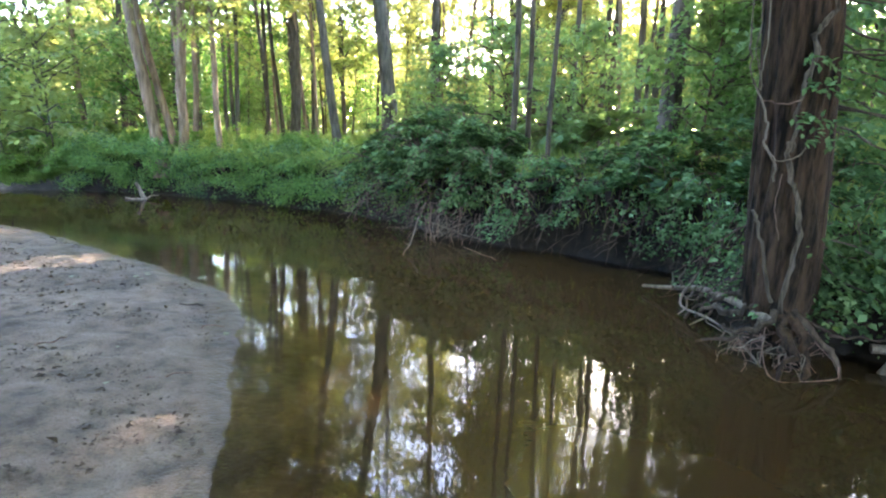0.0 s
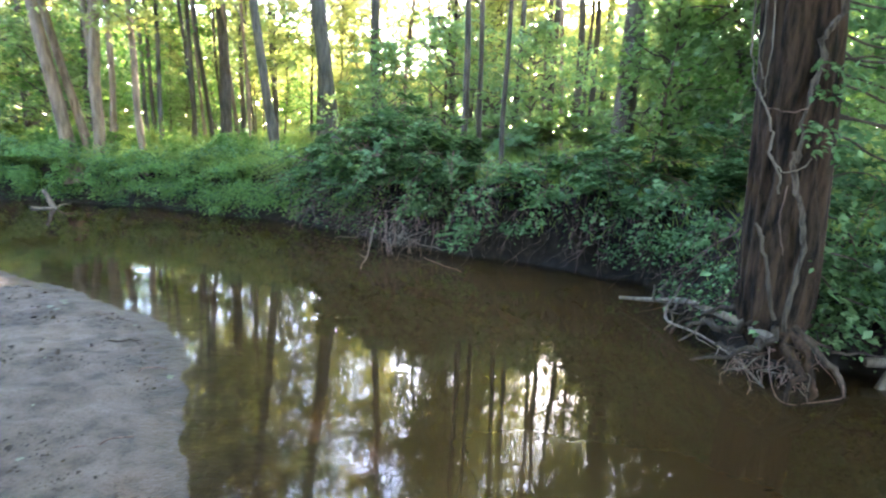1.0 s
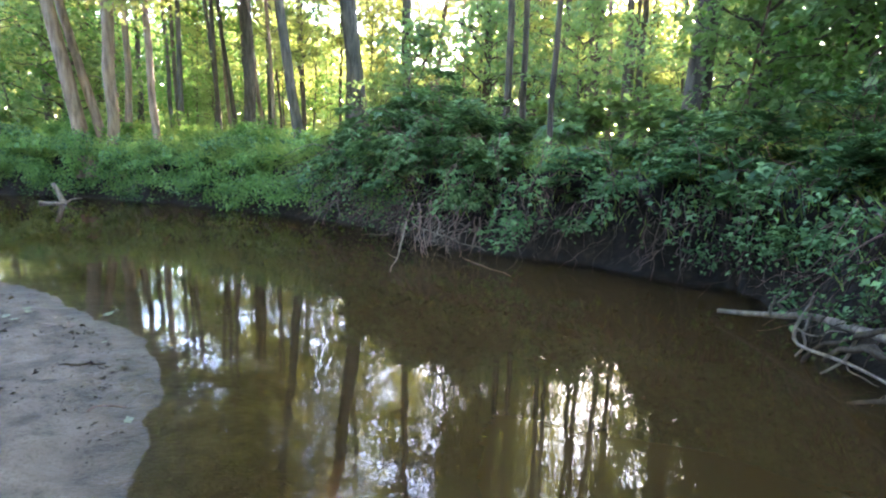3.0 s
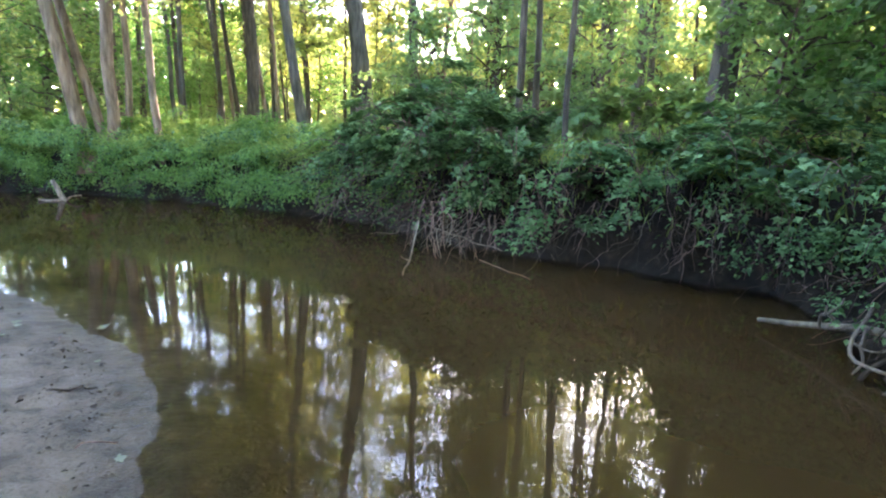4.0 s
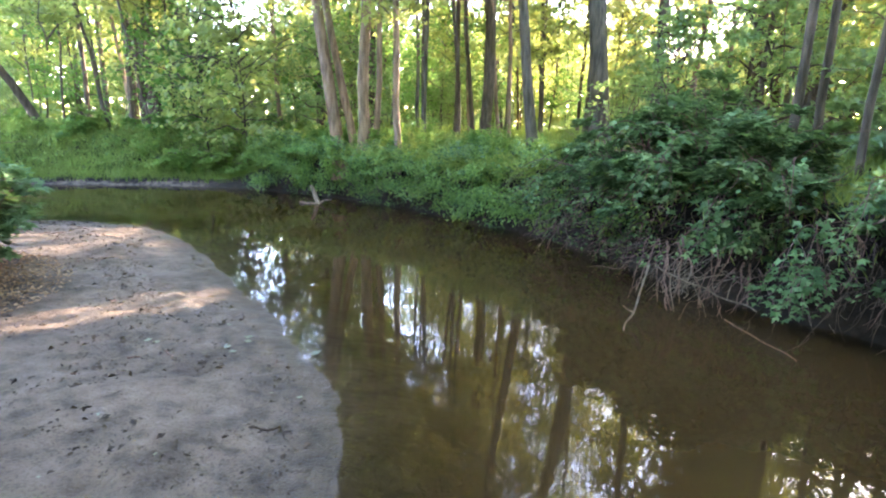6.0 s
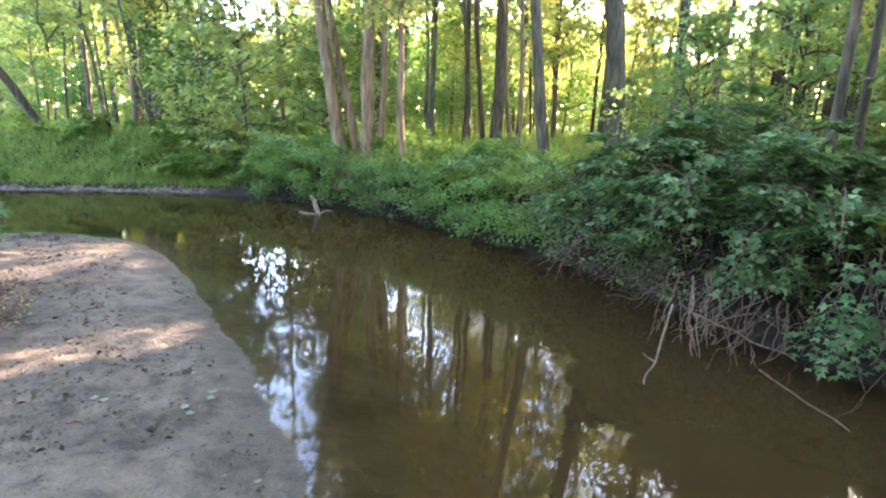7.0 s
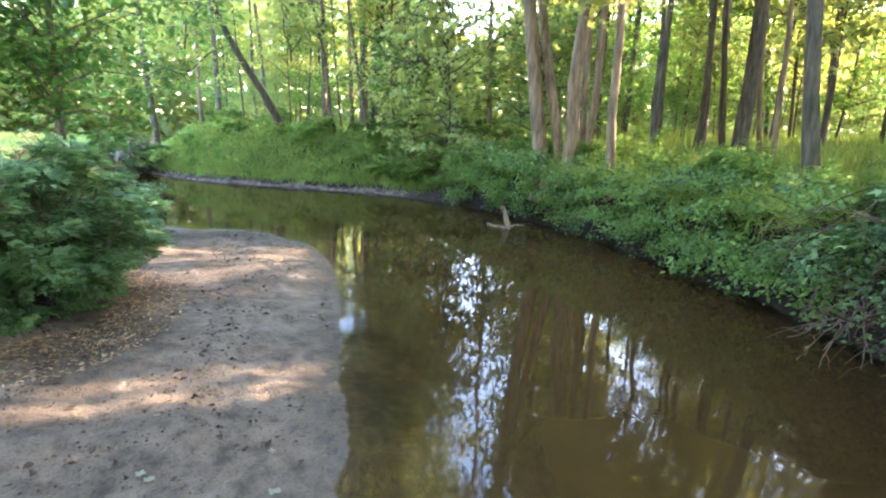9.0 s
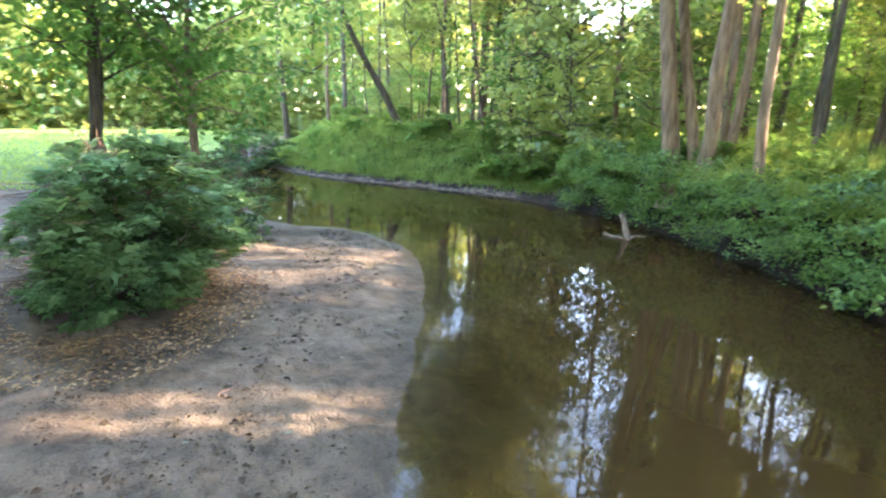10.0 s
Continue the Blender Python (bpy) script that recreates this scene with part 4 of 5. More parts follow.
pts, _ = scatter(er, 400, lambda dr, dl, x, y: (dr > 0.35) & (dr < 3.2), (-22, -10.3, 6, 15))
for x, y, _ in pts[:70]:
    herb(x, y, er.uniform(0.25, 0.6), er)
pts, _ = scatter(er, 9000, lambda dr, dl, x, y: (dr > 0.1) & (dr < 1.4) & (waves(x, y, 0.6, 1) > 0.45), (-11, -1.6, 8, 14.5))
lawn, _ = scatter(er, 90000, lambda dr, dl, x, y: (dr > 0.3) & (dr < 4.0), (-25, -9.5, 5, 17))
blades("slope_grass", lawn, er, 0.27, 0.016, GRASS, "bright green grass on the gentle far slope", 0.5)
blades("grass_tufts", pts, er, 0.46, 0.016, GRASS, "tall tufts of grass along the bank edge", 0.3)
pts, _ = scatter(hr, 30000, lambda dr, dl, x, y: (dr > 0.3) & (dr < 8) & (x > 3.0), (3.0, 13, 2, 14))
n = len(pts)
ln = 0.075 * hr.uniform(0.6, 1.4, n)
herbs = piece("glade_herbs", leaves("glade_herbs", pts + np.stack([hr.normal(0, 0.05, n), hr.normal(0, 0.05, n), hr.uniform(0.05, 0.75, n)], 1), hr.normal(0, 1, (n, 3)) * np.array([1, 1, 0.4]), hr.normal(0, 0.4, (n, 3)) + np.array([0, 0, 1]), ln, ln * 0.6), TREE_LEAF)
tagged(herbs, "yellow-green herbs in the glade behind the old tree", "plants", kind="stuff")
pts, _ = scatter(hr, 26000, lambda dr, dl, x, y: (dl > 1.0) & (x < -14.4 + 0.5 * (3.2 - y)), (-38, -12, -9, 6))
blades("meadow_grass", pts, hr, 0.14, 0.03, GRASS, "short sunlit meadow grass")
# dry litter round the shrub on the sand
n = 5200
a, f = hr.uniform(0, 6.28, n), hr.uniform(0.7, 1.25, n)
x, y = -7.1 + 1.45 * f * np.cos(a), 4.7 + 1.05 * f * np.sin(a)
at = np.stack([x, y, land(x, y)[0] + 0.012], 1)
litter = piece("leaf_litter", leaves("leaf_litter", at, hr.normal(0, 1, (n, 3)) * np.array([1, 1, 0.15]), hr.normal(0, 0.25, (n, 3)) + np.array([0, 0, 1]), hr.uniform(0.02, 0.06, n), hr.uniform(0.008, 0.028, n)), LITTER)
tagged(litter, "dry brown leaf litter round the shrub", "litter", kind="stuff")
for x, y, k in ((4.0, 8.6, 0.55), (7.8, 5.2, 0.6), (4.8, 9.6, 0.6), (11.8, 6.2, 0.7), (10.5, 4.9, 0.75)):
    tree(x, y, 0.05, SLIM[1], hr, BARK_DARK, "many-branched young tree behind the bank shrubs", (hr.normal(0, 0.05), hr.normal(0, 0.05)), k, HERB_LEAF, group="young trees")
shrub(-15.4, 5.7, 0.4, 0.9, 0.5, 0.5, 4000, 0.09, sr, "bushy dark green shrub beside the water")
for x, y, k in ((-10.4, 13.0, 0.5), (-11.3, 13.2, 0.62), (-12.2, 12.9, 0.5), (-13.3, 12.6, 0.42)):
    shrub(x, y, height(x, y), 0.8, 0.6, k, 3600, 0.085, sr, "low leafy green shrub on the far bank", BANK_LEAF)
for i in range(16):
    x = -11.5 - 0.85 * i + er.normal(0, 0.4)
    y = float(np.interp(-x, -RIGHT[12:, 0], RIGHT[12:, 1])) + er.uniform(2.6, 4.6)
    shrub(x, y, height(x, y), 1.0, 0.8, er.uniform(0.3, 0.75), 2200, 0.11, sr, "leafy undergrowth shrub at the edge of the wood", HERB_LEAF if i % 3 else BANK_LEAF)
shrub(-20.6, 7.3, 0.3, 1.3, 0.9, 0.7, 6000, 0.1, sr, "bushy green shrub across the narrow channel")
shrub(-17.6, 5.3, 0.4, 1.0, 0.5, 0.55, 4000, 0.09, sr, "bushy dark green shrub beside the water")


# ---- the old tree with bare roots, its vines ----
br = np.random.default_rng(51)
TX, TY = 2.50, 4.88
old = new("tree")
old.matrix_world = pose(TX, TY, 0.0)
z = np.array([0.15, 0.3, 0.45, 0.65, 0.95, 1.4, 2.0, 2.8, 4.0, 6.0, 9.0, 13.0, 17.0])
rad = 0.243 * np.array([0.55, 0.86, 1.0, 1.03, 1.02, 1.0, 0.98, 0.97, 0.93, 0.85, 0.7, 0.45, 0.12])
axis = np.stack([0.02 * np.sin(z * 0.9) - 0.07 * np.minimum(z - 0.3, 4) + 0.03, 0.02 * np.cos(z * 1.3), z], 1)
na, zs = 72, np.concatenate([np.linspace(0.12, 4.0, 110), np.linspace(4.3, 17, 24)])
ang_g, z_g = np.meshgrid(np.linspace(0, 2 * math.pi, na, endpoint=False), zs)
ca, sa = np.cos(ang_g), np.sin(ang_g)
plate = waves(ca * 0.3 + 0.03 * np.sin(z_g * 5.0), sa * 0.3 + 0.03 * np.cos(z_g * 4.1) + 0.03 * z_g, 0.13, 2)
flute = waves(ca * 0.3, sa * 0.3 + 0.05 * z_g, 0.5, 4)
rr = np.interp(z_g, z, rad) * (1 + 0.035 * flute) + 0.034 * np.clip(plate, -0.9, 0.3)
grid = np.stack([np.interp(z_g, z, axis[:, 0]) + rr * ca, np.interp(z_g, z, axis[:, 1]) + rr * sa, z_g], -1).reshape(-1, 3)
cells = [(k * na + i, k * na + (i + 1) % na, (k + 1) * na + (i + 1) % na, (k + 1) * na + i) for k in range(len(zs) - 1) for i in range(na)]
piece("trunk", mesh_of("trunk", grid, faces=cells, smooth_it=True), BARK_OLD, old)
ROOTS = (
    ([(0.0, -0.08, 0.46), (-0.03, -0.26, 0.32), (-0.02, -0.38, 0.24), (0.02, -0.46, 0.16), (-0.09, -0.50, 0.07), (-0.14, -0.54, -0.05)], 0.062, 0.018),
    ([(0.04, -0.10, 0.46), (0.06, -0.28, 0.33), (0.11, -0.38, 0.23), (0.10, -0.43, 0.12), (0.06, -0.48, 0.02), (0.05, -0.52, -0.08)], 0.058, 0.02),
    ([(0.06, -0.15, 0.42), (0.09, -0.33, 0.35), (0.19, -0.38, 0.24), (0.26, -0.41, 0.17), (0.30, -0.43, 0.10), (0.33, -0.46, -0.04)], 0.040, 0.012),
    ([(-0.05, -0.18, 0.40), (-0.15, -0.28, 0.31), (-0.23, -0.28, 0.27), (-0.30, -0.24, 0.24), (-0.34, -0.12, 0.20), (-0.34, 0.06, 0.17)], 0.034, 0.014),
    ([(-0.06, -0.05, 0.44), (-0.18, -0.04, 0.36), (-0.24, 0.07, 0.26), (-0.27, 0.28, 0.25), (-0.32, 0.45, 0.20), (-0.38, 0.60, 0.06)], 0.048, 0.020),
    ([(-0.04, 0.0, 0.50), (-0.10, 0.14, 0.42), (-0.14, 0.32, 0.39), (-0.22, 0.50, 0.28), (-0.36, 0.66, 0.12), (-0.44, 0.74, -0.04)], 0.042, 0.015),
    ([(-0.05, -0.10, 0.36), (-0.16, -0.16, 0.22), (-0.26, -0.10, 0.12), (-0.38, 0.02, 0.08), (-0.46, 0.10, 0.03), (-0.52, 0.14, -0.05)], 0.030, 0.010),
    ([(0.0, 0.05, 0.45), (0.08, 0.20, 0.46), (0.16, 0.40, 0.43), (0.25, 0.6, 0.40), (0.30, 0.8, 0.35), (0.35, 1.0, 0.28)], 0.08, 0.04),
    ([(0.10, 0.0, 0.42), (0.24, 0.02, 0.40), (0.40, 0.05, 0.36), (0.60, 0.1, 0.31), (0.78, 0.12, 0.22), (0.95, 0.15, 0.12)], 0.06, 0.025),
    ([(0.05, -0.20, 0.38), (0.20, -0.28, 0.33), (0.30, -0.31, 0.28), (0.40, -0.33, 0.26), (0.50, -0.36, 0.28), (0.60, -0.38, 0.30)], 0.016, 0.008),
)
for pts_r, w0, w1 in ROOTS:
    t1 = np.linspace(0, 5, 14)
    q = np.stack([np.interp(t1, range(6), np.array(pts_r)[:, i]) for i in range(3)], 1)
    q[1:-1] = 0.25 * q[:-2] + 0.5 * q[1:-1] + 0.25 * q[2:]
    q[1:] += br.normal(0, 0.012, (13, 3))
    piece("root", Tubes().add(q, np.linspace(w0, w1, 14) * br.uniform(0.62, 0.98, 14), 9, 0.1, br).mesh("root"), BARK_OLD if w0 > 0.05 else BARK_ROOT, old)
# one long rootlet that loops down to the water and back
q = np.array([(0.30, -0.43, 0.12), (0.29, -0.47, 0.06), (0.26, -0.50, 0.02), (0.04, -0.54, 0.0), (-0.10, -0.58, 0.0), (-0.20, -0.55, 0.04), (-0.23, -0.48, 0.2), (-0.18, -0.36, 0.32)])
piece("rootlet", Tubes().add(q, np.full(8, 0.0042), 5, 0.1, br).mesh("rootlet"), TWIG, old)
# thin rootlets that loop to the water
for i in range(34):
    a = br.uniform(-3.4, -0.5)
    r0, r1 = br.uniform(0.12, 0.28), br.uniform(0.25, 0.62)
    q = bent((r0 * math.cos(a), r0 * math.sin(a), br.uniform(0.02, 0.3)), (r1 * math.cos(a + br.normal(0, 0.4)), r1 * math.sin(a + br.normal(0, 0.4)), br.uniform(-0.05, 0.05)), br.uniform(-0.10, 0.06), 0.7, 7, br)
    piece("rootlet", Tubes().add(q, np.linspace(0.006, 0.002, 7) * br.uniform(0.5, 1.2), 5, 0, br).mesh("rootlet"), TWIG if i % 3 else DEADWOOD, old)
for pts_v, w, m in (
    ([(-0.09, -0.33, 0.42), (-0.06, -0.31, 0.71), (-0.02, -0.30, 0.98), (-0.06, -0.31, 1.19), (-0.12, -0.31, 1.35), (-0.17, -0.31, 1.50), (-0.19, -0.31, 1.64)], 0.017, VINE),
    ([(-0.17, -0.31, 1.55), (-0.15, -0.31, 1.74), (-0.15, -0.30, 1.90), (-0.14, -0.30, 2.07), (-0.09, -0.30, 2.19)], 0.012, VINE),
    ([(-0.14, -0.30, 2.02), (-0.09, -0.31, 2.19), (-0.13, -0.30, 2.30), (-0.07, -0.29, 2.40), (0.0, -0.27, 2.50), (0.05, -0.24, 2.8), (0.06, -0.2, 3.4)], 0.018, VINE),
    ([(-0.24, -0.30, 1.36), (-0.25, -0.30, 1.47), (-0.33, -0.28, 1.61), (-0.32, -0.28, 1.72), (-0.36, -0.25, 1.89), (-0.42, -0.18, 2.02), (-0.44, -0.08, 2.24), (-0.43, -0.06, 2.42), (-0.46, -0.05, 3.0)], 0.0075, DEADWOOD),
    ([(-0.38, -0.20, 1.98), (-0.38, -0.20, 2.06), (-0.37, -0.20, 2.23), (-0.37, -0.18, 2.43), (-0.40, -0.16, 2.9)], 0.004, DEADWOOD),
    ([(-0.39, -0.18, 2.1), (-0.42, -0.12, 2.25), (-0.40, -0.14, 2.45), (-0.43, -0.12, 2.9)], 0.004, DEADWOOD),
    ([(-0.33, -0.29, 1.61), (-0.28, -0.33, 1.51), (-0.19, -0.33, 1.51), (-0.11, -0.33, 1.55), (-0.09, -0.33, 1.61)], 0.0045, DEADWOOD),
    ([(-0.36, -0.25, 1.91), (-0.29, -0.31, 1.89), (-0.22, -0.32, 1.88), (-0.15, -0.32, 1.91)], 0.005, TWIG),
    ([(-0.34, -0.25, 1.15), (-0.31, -0.28, 1.08), (-0.27, -0.29, 0.93), (-0.20, -0.30, 0.73), (-0.14, -0.30, 0.5)], 0.012, BARK_DARK),
    ([(-0.20, -0.31, 1.42), (-0.22, -0.31, 1.25), (-0.21, -0.31, 1.12), (-0.16, -0.31, 0.95)], 0.004, TWIG),
):
    t0 = np.linspace(0, 1, len(pts_v))
    t1 = np.linspace(0, 1, len(pts_v) * 3)
    q = np.stack([np.interp(t1, t0, np.array(pts_v)[:, i]) for i in range(3)], 1)
    q[1:-1] = 0.2 * q[:-2] + 0.6 * q[1:-1] + 0.2 * q[2:]
    q = q + br.normal(0, min(0.008, w), (len(t1), 3)) * np.array([1, 0.4, 1])
    piece("vine", Tubes().add(q, w * br.uniform(0.75, 1.2, len(t1)), 7, 0.12, br).mesh("vine"), m, old)
# leaves of the creeper and the crown above
for cx, cz in ((-0.13, 2.15), (-0.10, 1.98), (-0.14, 1.79), (-0.06, 1.66), (0.02, 2.05)):
    n = 34
    f = br.uniform(0, 1, n)
    at = np.stack([cx + 0.26 * f - 0.06, -0.34 - 0.10 * f + br.normal(0, 0.02, n), cz - 0.05 * f * f + br.normal(0, 0.022, n)], 1)
    piece("creeper", leaves("creeper", at, br.normal(0, 0.7, (n, 3)) + np.array([0.5, -0.6, -0.2]), br.normal(0, 0.3, (n, 3)) + np.array([0, -0.5, 1]), 0.055, 0.032), BAR_LEAF, old)
# low boughs with broad leaves beside the trunk
for i in range(32):
    z0 = br.uniform(0.75, 1.25) if i % 4 == 0 else br.uniform(1.75, 3.3)
    a = br.uniform(-0.55, 0.75)
    l = br.uniform(0.7, 1.5) if i % 4 == 0 else br.uniform(0.9, 2.6)
    q = bent((0.1 * math.cos(a), 0.1 * math.sin(a), z0), (l * math.cos(a), l * math.sin(a), z0 - br.uniform(-0.1, 0.45)), 0.1, 0.15, 8, br)
    bough = piece("bough", Tubes().add(q, np.linspace(0.010, 0.003, 8), 5, 0, br).mesh("bough"), BARK_DARK, old)
    n = int(95 * l)
    f = br.uniform(2.5, 7, n)
    p = np.stack([np.interp(f, range(8), q[:, c]) for c in range(3)], 1) + br.normal(0, 1, (n, 3)) * np.array([0.13, 0.13, 0.07])
    ln = br.uniform(0.06, 0.115, n)
    piece("bough_leaves", leaves("bough_leaves", p, br.normal(0, 0.8, (n, 3)) + np.array([math.cos(a), math.sin(a), -0.5]), br.normal(0, 0.35, (n, 3)) + np.array([0, -0.2, 1]), ln, ln * 0.62), BAR_LEAF, bough)
for nm, me, mat in (("branchwork", TALL[0][0], BARK_DARK), ("crown", TALL[0][1], TREE_LEAF)):
    piece(nm, me, mat, old)
# second crown, unseen high above, added to shade the bank shrubs and water
for nm, me, mat in (("spreading_limbs", WIDE[0][0], BARK_DARK), ("spreading_crown", WIDE[0][1], HERB_LEAF)):
    piece(nm, me, mat, old).matrix_basis = pose(-0.5, 1.7, 5.6) @ Matrix.Scale(1.7, 4)
tagged(old, "old dark tree wrapped in pale vines, bare roots in the water", "tree")

# ---- dead wood ----
def dead(name, pts_d, w0, w1, label, extra=(), material=DEADWOOD, sides=8):
    top = piece(name, Tubes().add(pts_d, np.linspace(w0, w1, len(pts_d)), sides, 0.08, br).mesh(name), material)
    for e in extra:
        piece("side_branch", Tubes().add(e, np.linspace(w1 * 0.85, w1 * 0.4, len(e)), 5, 0.05, br).mesh("side_branch"), material, top)
    return tagged(top, label, "driftwood")


dead("driftwood_log", np.array([(2.38, 4.62, 0.34), (2.35, 5.0, 0.325), (2.31, 5.4, 0.29), (2.25, 5.8, 0.24), (2.14, 6.05, 0.17), (2.0, 6.25, 0.11), (1.86, 6.45, 0.06)]), 0.036, 0.017, "pale bare driftwood branch caught among the tree roots",
     [bent((2.24, 5.82, 0.24), (2.0, 5.55, 0.05), -0.03, 0.3, 6, br), bent((2.14, 6.05, 0.17), (2.13, 5.95, 0.40), 0.0, 0.3, 5, br), bent((2.3, 5.45, 0.28), (2.05, 5.35, 0.02), 0.0, 0.3, 5, br), bent((2.1, 6.1, 0.16), (2.0, 5.9, 0.36), 0.0, 0.3, 5, br)])
dead("driftwood_branch", np.array([(2.20, 5.78, 0.40), (2.14, 5.74, 0.31), (2.06, 5.70, 0.20), (2.04, 5.60, 0.11), (2.16, 5.30, 0.12), (2.25, 5.05, 0.10), (2.30, 4.80, 0.06), (2.33, 4.62, 0.02), (2.36, 4.45, -0.04)]), 0.014, 0.008, "thin crooked driftwood branch lying along the roots",
     [bent((2.06, 5.68, 0.2), (2.2, 5.4, 0.28), 0, 0.3, 5, br), bent((2.16, 5.3, 0.12), (2.3, 5.2, 0.02), 0, 0.3, 5, br), bent((2.25, 5.05, 0.10), (2.14, 4.9, -0.02), 0, 0.3, 5, br)])
dead("broken_branch", np.array([(3.5, 4.78, 0.19), (3.38, 4.72, 0.12), (3.26, 4.65, 0.05), (3.14, 4.58, -0.06)]), 0.045, 0.034, "short grey broken branch propped in the water")
dead("fallen_log", bent((3.2, 4.80, 0.12), (5.0, 4.58, 0.11), 0.0, 0.03, 9, br), 0.038, 0.03, "fallen pale log along the foot of the bank", [bent((4.2, 4.70, 0.10), (4.32, 4.55, -0.02), 0, 0.1, 4, br)])
dead("dead_branch", np.array([(-1.03, 7.43, -0.03), (-1.04, 7.55, 0.04), (-1.0, 7.68, 0.1), (-1.0, 7.95, 0.22), (-0.98, 8.2, 0.42)]), 0.007, 0.010, "pale dead branch dipping into the water", [bent((-1.0, 7.7, 0.1), (-1.1, 7.72, 0.14), 0, 0.2, 4, br)], DEADWOOD)
dead("dead_branch", bent((-0.95, 8.45, 0.36), (-0.05, 8.38, 0.07), 0.02, 0.14, 9, br), 0.009, 0.006, "pale dead branch lying along the foot of the bank", [bent((-0.8, 8.42, 0.3), (-0.72, 8.2, -0.02), 0, 0.1, 4, br), bent((-0.6, 8.43, 0.25), (-0.45, 8.2, 0.0), 0, 0.1, 4, br), bent((-0.3, 8.4, 0.15), (-0.25, 8.3, 0.4), 0, 0.1, 4, br)])
dead("sunken_branch", bent((-0.3, 8.2, 0.01), (0.21, 7.5, 0.005), 0.0, 0.03, 8, br), 0.006, 0.004, "thin bare branch lying on the water", material=TWIG)
dead("wet_branch", bent((-2.55, 4.70, 0.05), (-2.3, 4.9, 0.03), -0.01, 0.3, 7, br), 0.008, 0.005, "dark wet twig lying on the damp sand", [bent((-2.5, 4.75, 0.05), (-2.6, 4.85, 0.05), 0, 0.3, 4, br), bent((-2.42, 4.8, 0.04), (-2.45, 4.65, 0.05), 0, 0.3, 4, br), bent((-2.35, 4.86, 0.04), (-2.25, 4.8, 0.04), 0, 0.3, 4, br)], BARK_ROOT)
dead("tree_stump", bent((-7.92, 11.60, -0.1), (-8.10, 11.55, 0.36), 0.0, 0.03, 5, br), 0.058, 0.036, "short broken stump with a pale branch at the waterline", [bent((-8.25, 11.36, 0.03), (-7.55, 11.54, 0.10), 0.04, 0.15, 6, br), bent((-7.95, 11.56, 0.05), (-7.70, 11.40, -0.04), 0.0, 0.1, 4, br)])


def stick_fan(x, y, z, wide, foot, count, label):
    """Bare forked sticks that hang fanwise from the bank down to the water."""
    top = new("hanging_sticks")
    top.matrix_world = pose(x, y, 0)
    for i in range(count):
        u = (i + br.uniform(0.2, 0.8)) / count * 2 - 1
        start = np.array([u * wide * 0.55 + br.normal(0, 0.05), 0.35 + br.normal(0, 0.08), z + br.normal(0, 0.08)])
        end = np.array([u * wide + br.normal(0, 0.16), br.normal(-0.02, 0.10), foot + abs(br.normal(0, 0.14))])
        q = bent(start, end, br.uniform(-0.03, 0.06), 0.16, 7, br)
        stick = Tubes().add(q, np.linspace(0.009, 0.0035, 7) * br.uniform(0.7, 1.35), 5, 0, br)
        for k in range(br.integers(1, 4)):
            c = q[br.integers(2, 6)]
            stick.add(bent(c, c + (end - start) * br.uniform(0.15, 0.4) + br.normal(0, 0.09, 3), 0, 0.2, 5, br), np.linspace(0.0045, 0.002, 5), 4, 0, br)
        piece("stick", stick.mesh("stick"), DEADWOOD if br.uniform() < 0.55 else TWIG, top)
    return tagged(top, label, "roots")


stick_fan(-0.85, 8.35, 0.55, 0.4, -0.03, 10, "fan of pale bare sticks hanging into the water")
stick_fan(-0.25, 8.45, 0.45, 0.35, 0.0, 6, "pale bare sticks under the overhanging shrub")
stick_fan(-2.48, 9.82, 0.46, 0.2, 0.06, 9, "small fan of pale bare sticks at the bank foot")


# ---- root tangles under the overhanging shrubs ----
def tangle(x_lo, x_hi, count, label, lo=0.0, reach=0.6, rise=1.0, pale=0.1, stray=0.17):
    top = new("root_tangle")
    p, out = along_bank(br, count, x_lo, x_hi)
    c = p.mean(0)
    top.matrix_world = pose(c[0], c[1], 0)
    for (x, y), (ox, oy) in zip(p - c, out):
        h = br.uniform(0.25, 1.0) * rise
        a = np.array([x - ox * 0.15, y - oy * 0.15, h])
        e = np.array([x + ox * br.uniform(0.1, reach) + br.normal(0, stray), y + oy * br.uniform(0.1, reach) + br.normal(0, stray), min(h - 0.12, br.uniform(lo - 0.05, lo + 0.45 * rise))])
        stiff = br.uniform() < 0.85
        q = bent(a, e, br.uniform(-0.05, 0.05) if stiff else br.uniform(-0.25, 0.08), br.uniform(0.08, 0.3) if stiff else 0.45, 7, br)
        stick = Tubes().add(q, np.linspace(0.0065, 0.002, 7) * br.uniform(0.5, 1.5), 5, 0, br)
        for k in range(br.integers(0, 4)):
            c = q[br.integers(2, 6)]
            stick.add(bent(c, c + (e - a) * br.uniform(0.15, 0.4) + br.normal(0, 0.10, 3), 0, 0.25, 5, br), np.linspace(0.0035, 0.0012, 5), 4, 0, br)
        piece("root", stick.mesh("root"), DEADWOOD if br.uniform() < pale else TWIG if br.uniform() < 0.4 else BARK_ROOT, top)
    return tagged(top, label, "roots")


tangle(-2.9, -1.5, 44, "tangle of bare brown roots hanging from the bank", 0.12, 0.5, 1.0, 0.05, 0.26)
tangle(-1.8, -0.2, 64, "tangle of bare brown roots hanging to the water")
tangle(-1.35, -0.3, 22, "bare pale sticks hanging from the bank to the water", -0.02, 0.75, 0.8, 0.9)
tangle(-0.2, 1.0, 36, "tangle of bare brown roots hanging to the water")
tangle(1.0, 2.45, 36, "tangle of bare brown roots hanging to the water", 0.05, 0.4)
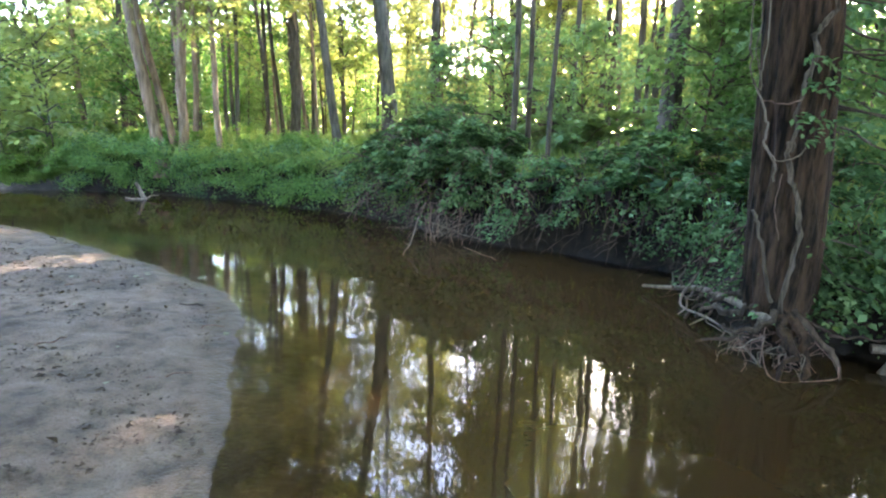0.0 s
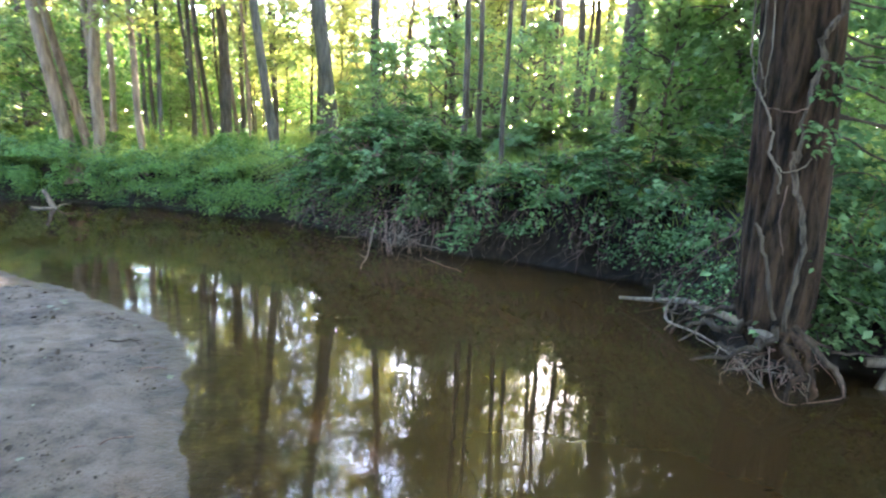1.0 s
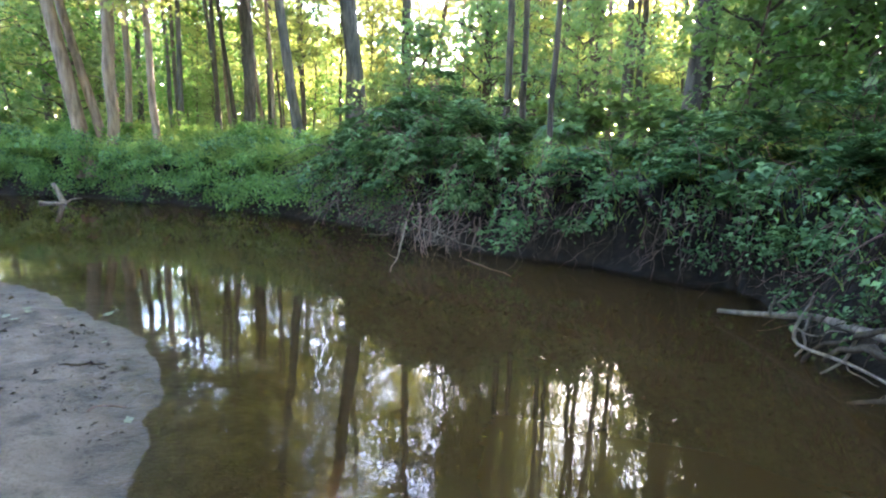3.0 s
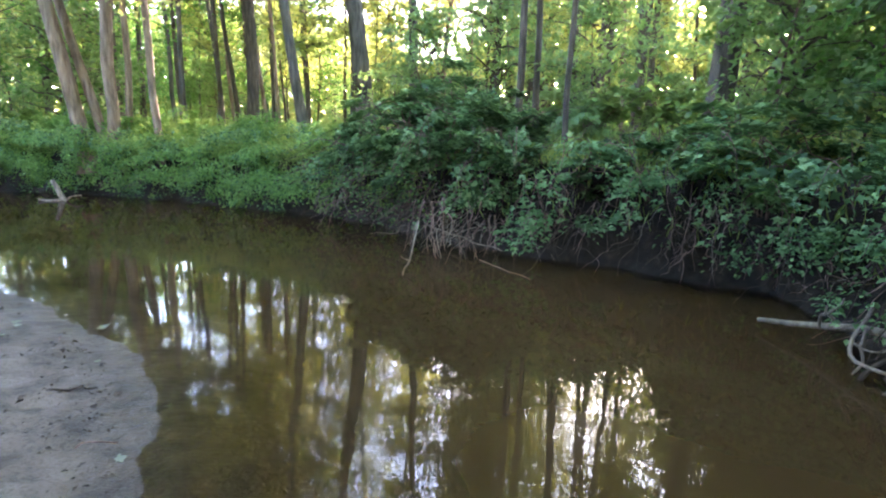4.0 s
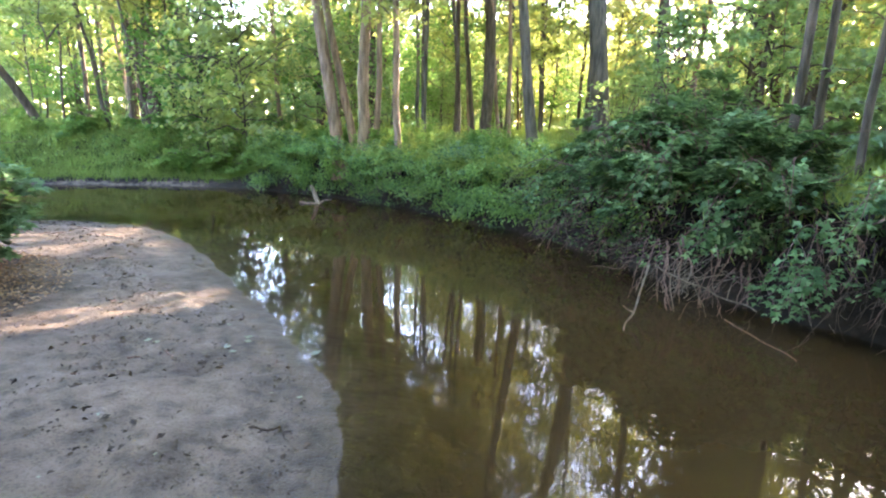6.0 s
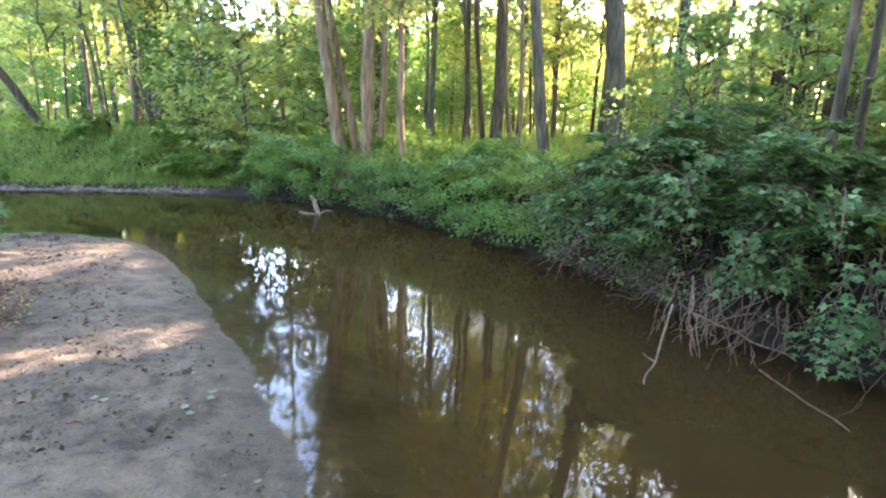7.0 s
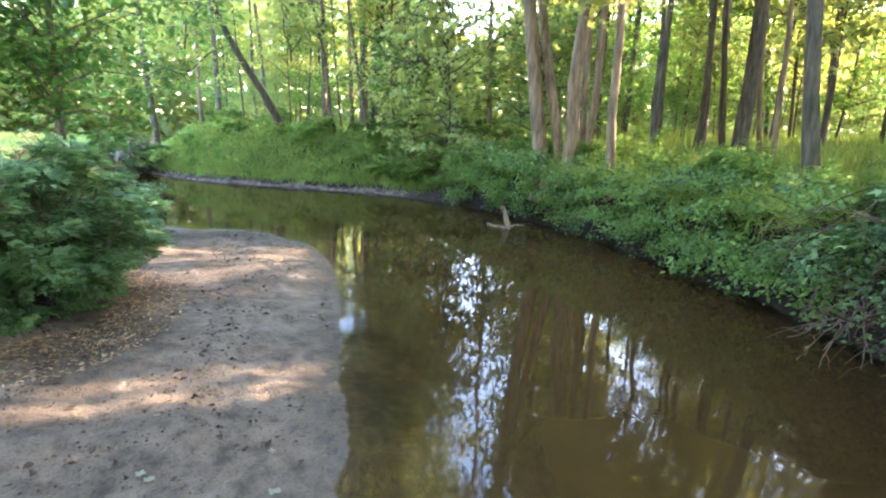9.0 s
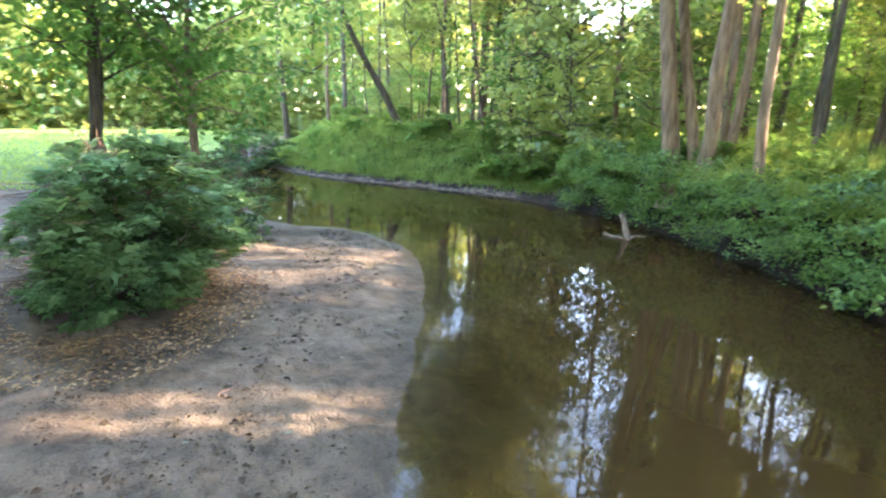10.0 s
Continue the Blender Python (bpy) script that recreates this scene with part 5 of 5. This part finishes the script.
tangle(-2.8, -1.3, 60, "thicket of bare grey-brown stems leaning over the bank", 0.45, 0.65, 1.45, 0.12, 0.3)
tangle(0.0, 2.3, 40, "thicket of bare grey-brown stems leaning over the bank", 0.3, 0.35, 1.25, 0.03)
tangle(2.2, 2.75, 40, "tangle of bare brown roots in the shaded bank", 0.05, 0.3)
tangle(-8.8, -3.0, 80, "bare roots under the grassy bank edge", 0.1, 0.25)


# ---- small things on the sand ----
def leaf_mesh(r, lobes):
    n = 18
    a = np.linspace(0, 6.2832, n, endpoint=False)
    rad = 0.045 * (0.75 + 0.25 * np.cos(lobes * a) + 0.1 * r.normal(0, 1, n)) * (1 + 0.35 * np.cos(a))
    v = [(0, 0, 0.006)] + [(q * math.cos(b), q * math.sin(b), 0.004 + 0.10 * abs(q * math.sin(b)) + r.uniform(0, 0.006)) for q, b in zip(rad, a)]
    return mesh_of("fallen_leaf", v, faces=[(0, 1 + i, 1 + (i + 1) % n) for i in range(n)])


LEAF = [leaf_mesh(br, 5), leaf_mesh(br, 3), leaf_mesh(br, 1)]
placed = [(-2.93, 5.78), (-3.32, 5.37), (-3.84, 5.14), (-3.41, 5.59), (-3.75, 5.74), (-5.56, 6.17), (-3.82, 5.77), (-5.51, 6.08), (-5.71, 6.89), (-3.9, 5.12), (-3.47, 5.63), (-3.41, 5.38), (-1.78, 4.31), (-6.4, 5.5)]
while len(placed) < 70:
    x, y = br.uniform(-9, -1.2), br.uniform(3.0, 7.8)
    if 0.15 < float(land(np.array([x]), np.array([y]))[2][0]) < 4.0:
        placed.append((x, y))
for i, (x, y) in enumerate(placed):
    ob = piece("fallen_leaf", LEAF[i % 3], FALLEN)
    k = 1.0 if i == 0 else br.uniform(0.45, 0.75) if i < 14 else br.uniform(0.2, 0.45)
    ob.matrix_world = pose(x, y, max(height(x, y), 0.0) + 0.004, br.uniform(-14, 14), br.uniform(-14, 14), br.uniform(0, 360)) @ Matrix.Scale(k, 4)
    tagged(ob, "small pale fallen leaf lying on the sand", "leaf", "fallen leaves")
for i in range(26):
    x, y = br.uniform(-8.5, -1.5), br.uniform(3.4, 7.4)
    if float(land(np.array([x]), np.array([y]))[2][0]) > 0.2:
        a = br.uniform(0, 3.14)
        l = br.uniform(0.04, 0.16)
        q = bent((-l * math.cos(a), -l * math.sin(a), 0.006), (l * math.cos(a), l * math.sin(a), 0.006), 0, 0.3, 5, br)
        ob = piece("twig", Tubes().add(q, np.full(5, 0.005), 5, 0.1, br).mesh("twig"), TWIG)
        ob.matrix_world = pose(x, y, height(x, y) + 0.006)
        tagged(ob, "small dark twig lying on the sand", "twig", "twigs")

# crumbs of bark and dark clods strewn over the sand
pts, _ = scatter(br, 30000, lambda dr, dl, x, y: (dl > 0.12) & (dl < 4.5) & (waves(x, y, 1.2, 3) + 0.5 * waves(x, y, 0.3, 2) > 0.0), (-10, -0.3, 1.2, 8.3))
n = len(pts)
ln = br.uniform(0.008, 0.034, n) * np.where(br.uniform(0, 1, n) < 0.12, 2.0, 1.0)
crumbs = piece("crumbs", leaves("crumbs", pts + np.array([0, 0, 0.004]), br.normal(0, 1, (n, 3)) * np.array([1, 1, 0.25]), br.normal(0, 0.3, (n, 3)) + np.array([0, 0, 1]), ln, ln * 0.6, 0.3), BARK_ROOT)
tagged(crumbs, "dark crumbs of bark strewn over the sand", "debris", kind="stuff")
